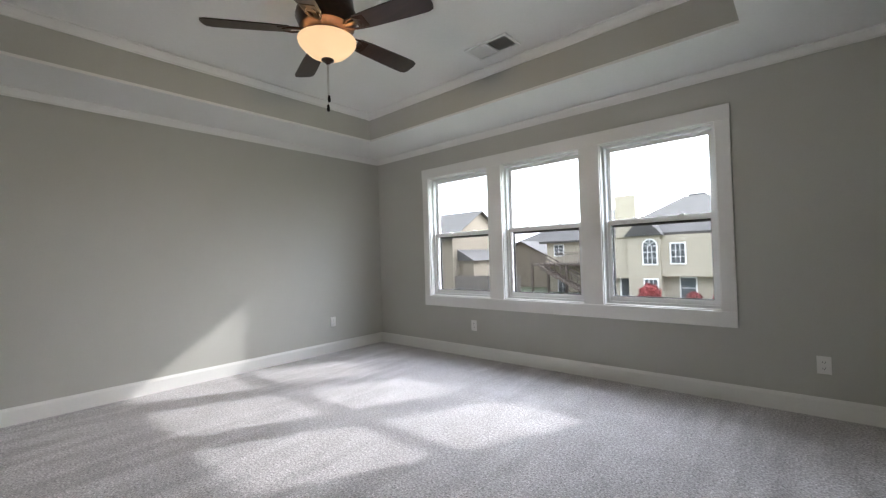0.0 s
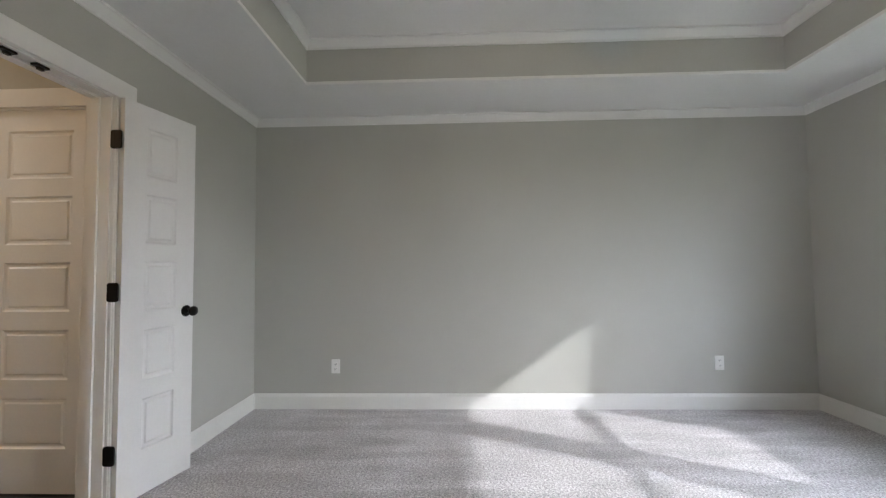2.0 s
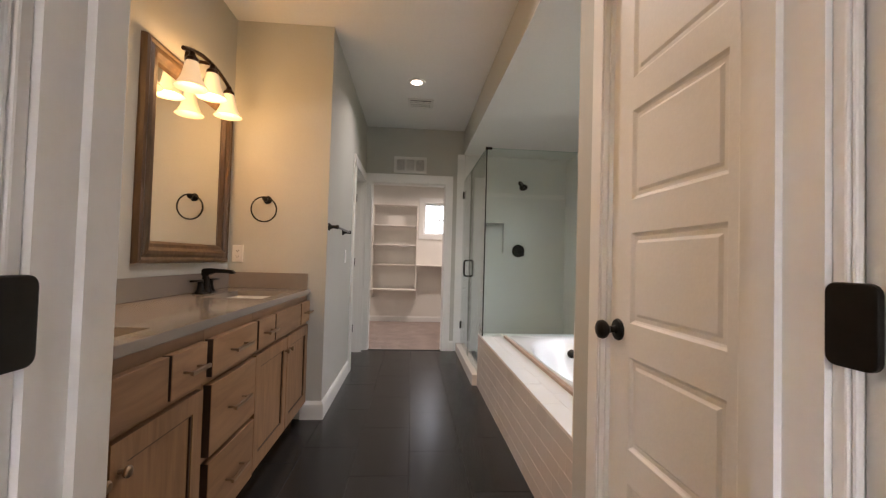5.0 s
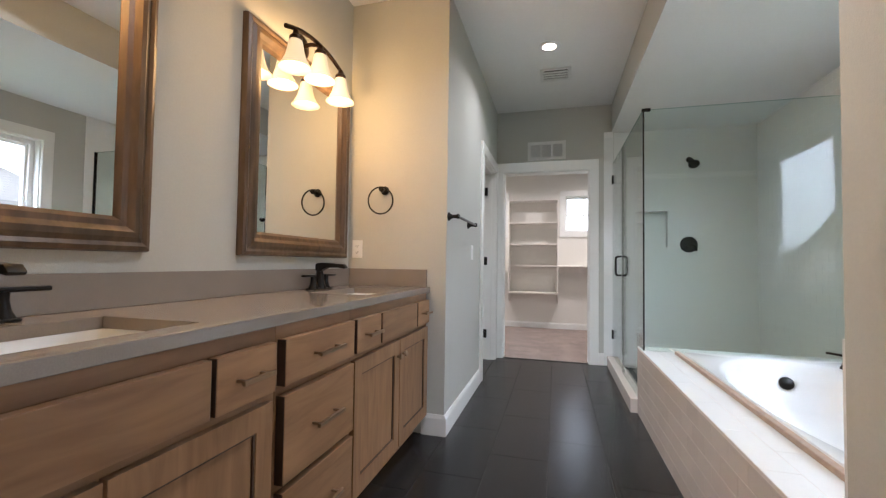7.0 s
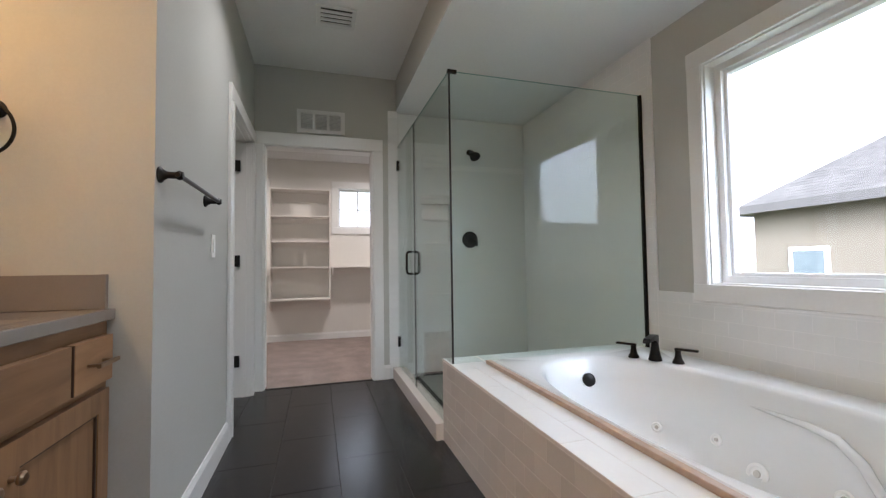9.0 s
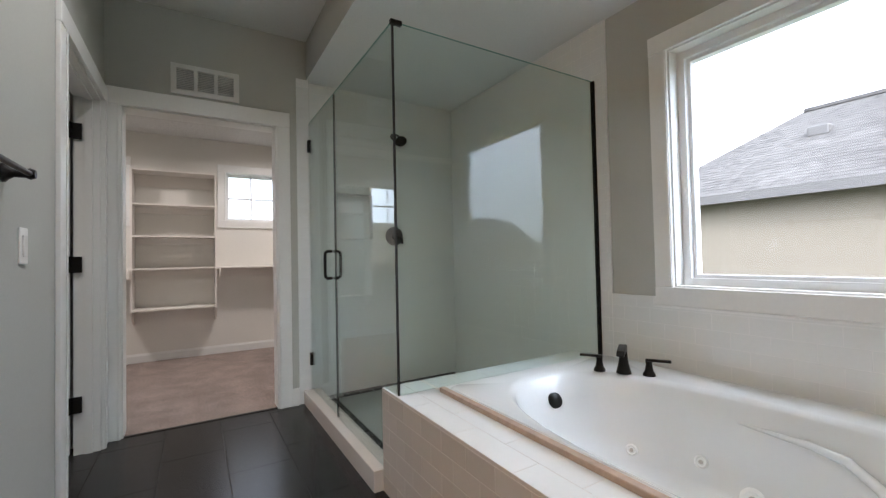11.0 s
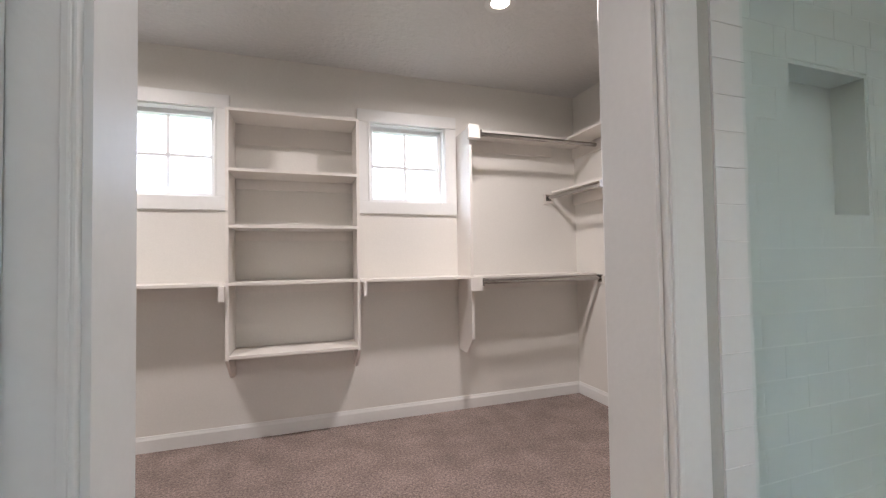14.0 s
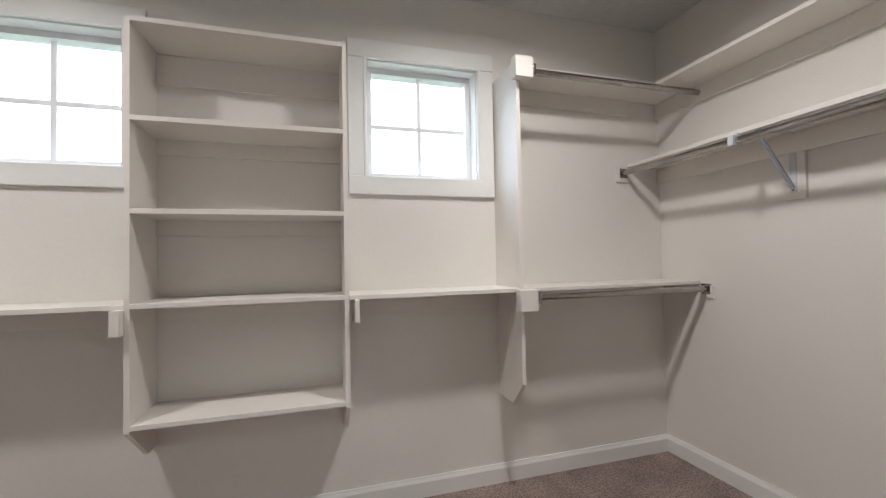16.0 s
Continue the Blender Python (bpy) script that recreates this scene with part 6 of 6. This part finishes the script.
def wall_tiles(parent, u0, u1, v0, v1, place, turn, mat, tag, skip=()):
    """Running-bond subway tiles over a rectangle; place(u, v) gives a tile's centre."""
    rows = int(math.ceil((v1 - v0) / TH - 1e-6))
    count = 0
    for r in range(rows):
        b0, b1 = v0 + r * TH, min(v0 + (r + 1) * TH, v1) - G
        if b1 - b0 < 0.01:
            continue
        a = u0 - (TW / 2 if r % 2 else 0)
        while a < u1 - 0.004:
            a0, a1 = max(a, u0), min(a + TW, u1) - G
            a += TW
            if a1 - a0 < 0.01:
                continue
            if any(a1 > s[0] and a0 < s[1] and b1 > s[2] and b0 < s[3] for s in skip):
                cuts = [(a0, min(a1, s[0]) - 0.001) for s in skip if a0 < s[0] - 0.012] + [(max(a0, s[1]) + 0.001, a1) for s in skip if a1 > s[1] + 0.012]
                spans = [(*c, b0, b1) for c in cuts if c[1] - c[0] > 0.01]
                for s in skip:
                    c0, c1 = max(a0, s[0]), min(a1, s[1])
                    if c1 - c0 > 0.01 and b0 < s[2] - 0.006:
                        spans.append((c0, c1, b0, s[2] - 0.001))
                    if c1 - c0 > 0.01 and b1 > s[3] + 0.006:
                        spans.append((c0, c1, s[3] + 0.001, b1))
            else:
                spans = [(a0, a1, b0, b1)]
            for c0, c1, d0, d1 in spans:
                key = (tag, round(c1 - c0, 3), round(d1 - d0, 3))
                if key not in made:
                    made[key] = slab_piece("tile", (c1 - c0) / 2, 0.008, (d1 - d0) / 2, mat)
                piece("tile", made[key], parent, place((c0 + c1) / 2, (d0 + d1) / 2), turn)
                count += 1
    return count


# shower rear wall
sw = structure("shower_tile_rear", sheet("y", XW + 0.003, XA - 0.0205, 0.0, ALCOVE - 0.001, -5.4135, -5.4036, [(-3.43, -3.115, 1.228, 1.615)]), M_GROUT_W, "white subway tile shower wall with niche")
wall_tiles(sw, XW + 0.011, XA - 0.022, 0.012, 1.94, lambda u, v: (u, -5.411, v), None, M_TILE_W, "w", [(-3.43, -3.115, 1.228, 1.615)])
# niche lining
structure("niche_lining", sheet("y", -3.4295, -3.1155, 1.2285, 1.6145, YCB + 0.021, -5.405, [(-3.42, -3.125, 1.238, 1.605)]), M_TILE_W, "white tiled niche lining")


def joined_tiles(name, parent, quads, mat):
    verts, faces = [], []
    for lo, hi in quads:
        i = len(verts)
        verts += lo + hi
        faces += [(i + 4, i + 5, i + 6, i + 7)] + [(i + k, i + (k + 1) % 4, i + 4 + (k + 1) % 4, i + 4 + k) for k in range(4)]
    me = bpy.data.meshes.new(name)
    me.from_pydata(verts, [], faces)
    me.materials.append(mat)
    me.update()
    ob = new(name, me)
    ob.parent = parent
    ob["kind"] = "stuff"
    return ob


def tile_quads(u0, u1, v0, v1, at, skip=()):
    out = []
    rows = int(math.ceil((v1 - v0) / TH - 1e-6))
    for r in range(rows):
        b0, b1 = v0 + r * TH, min(v0 + (r + 1) * TH, v1) - G
        a = u0 - (TW / 2 if r % 2 else 0)
        while a < u1 - 0.004:
            a0, a1 = max(a, u0), min(a + TW, u1) - G
            a += TW
            if a1 - a0 < 0.01 or b1 - b0 < 0.008:
                continue
            if any(a1 > s[0] and a0 < s[1] and b1 > s[2] and b0 < s[3] for s in skip):
                continue
            e = 0.001
            out.append(([at(u, v, 0.0) for u, v in ((a0, b0), (a1, b0), (a1, b1), (a0, b1))], [at(u, v, 0.008) for u, v in ((a0 + e, b0 + e), (a1 - e, b0 + e), (a1 - e, b1 - e), (a0 + e, b1 - e))]))
    return out


joined_tiles("upper_tiles", sw, tile_quads(XW + 0.011, XA - 0.022, 0.012 + 0.0762 * 26, ALCOVE - 0.004, lambda u, v, d: (u, -5.411 + d, v)), M_TILE_W)
# shower side wall and tub wainscot on the outer wall
ww = structure("shower_tile_side", boxes((XW + 0.0005, XW + 0.0101, -5.4035, -3.70, 0.0, ALCOVE - 0.001), (XW + 0.0005, XW + 0.0101, -3.6995, -1.751, ZD - 0.008, 0.838)), M_GROUT_W, "white subway tile on the outer wall")
joined_tiles("side_tiles", ww, tile_quads(-5.402, -3.702, 0.012, ALCOVE - 0.004, lambda u, v, d: (XW + 0.0028 + d, u, v)), M_TILE_W)
wall_tiles(ww, -3.70, -1.752, ZD, 0.838, lambda u, v: (XW + 0.0028, u, v), (0, 0, radians(-90)), M_TILE_W, "w", [(-3.45, -2.10, 0.785, 0.9)])
# tub end wall wainscot
we = structure("tub_tile_end", boxes((XW + 0.0125, XA - 0.001, -1.7606, -1.7505, ZD - 0.002, 0.90)), M_GROUT_W, "white subway tile on the tub's end wall")
wall_tiles(we, XW + 0.012, XA - 0.001, ZD, 0.90, lambda u, v: (u, -1.7533, v), (0, 0, radians(180)), M_TILE_W, "w")
# tub deck front and top
wall_tiles(deck, -3.95, -1.752, 0.0, ZD - 0.002, lambda u, v: (XA - 0.0085, u, v), (0, 0, radians(-90)), M_TILE_D, "d")
M_TOP = M_TILE_W
for r in range(2):
    a = -3.95 - (0.15 if r else 0)
    while a < -1.76:
        a0, a1 = max(a, -3.95), min(a + 0.305, -1.752) - G
        a += 0.305
        if a1 - a0 < 0.02:
            continue
        key = ("t", round(a1 - a0, 3))
        if key not in made:
            made[key] = slab_piece("deck_tile", (a1 - a0) / 2, 0.0085, 0.0486, M_TOP)
        piece("deck_tile", made[key], deck, (XA - 0.051 - 0.0985 * r, (a0 + a1) / 2, ZD - 0.0092), (radians(90), 0, radians(90)))
for k in range(8):
    a0, a1 = -3.095 - 0.1525 * k, max(-3.095 - 0.1525 * (k + 1) + G, XW + 0.012)
    key = ("s", round(a0 - a1, 3))
    if key not in made:
        made[key] = slab_piece("deck_tile", (a0 - a1) / 2, 0.0085, 0.103, M_TOP)
    piece("deck_tile", made[key], deck, ((a0 + a1) / 2, -3.8465, ZD - 0.0092), (radians(90), 0, 0))
# tiled return beside the shower door
wr = structure("shower_tile_return", boxes((-2.897, -2.803, YC, YC + 0.003, 0.1, ALCOVE - 0.001), (-2.8345, -2.803, YC, YC + 0.003, 0.0, 0.0995)), M_GROUT_W, "narrow white tiled return beside the shower door")
made[("r", 0)] = slab_piece("tile", 0.0467, 0.008, 0.0748 / 2, M_TILE_W)
made[("r", 1)] = slab_piece("tile", 0.0155, 0.008, 0.097 / 2, M_TILE_W)
piece("tile", made[("r", 1)], wr, (-2.8187, YC - 0.0032, 0.0495))
for k in range(30):
    piece("tile", made[("r", 0)], wr, (-2.850, YC - 0.0032, 0.1385 + TH * k))
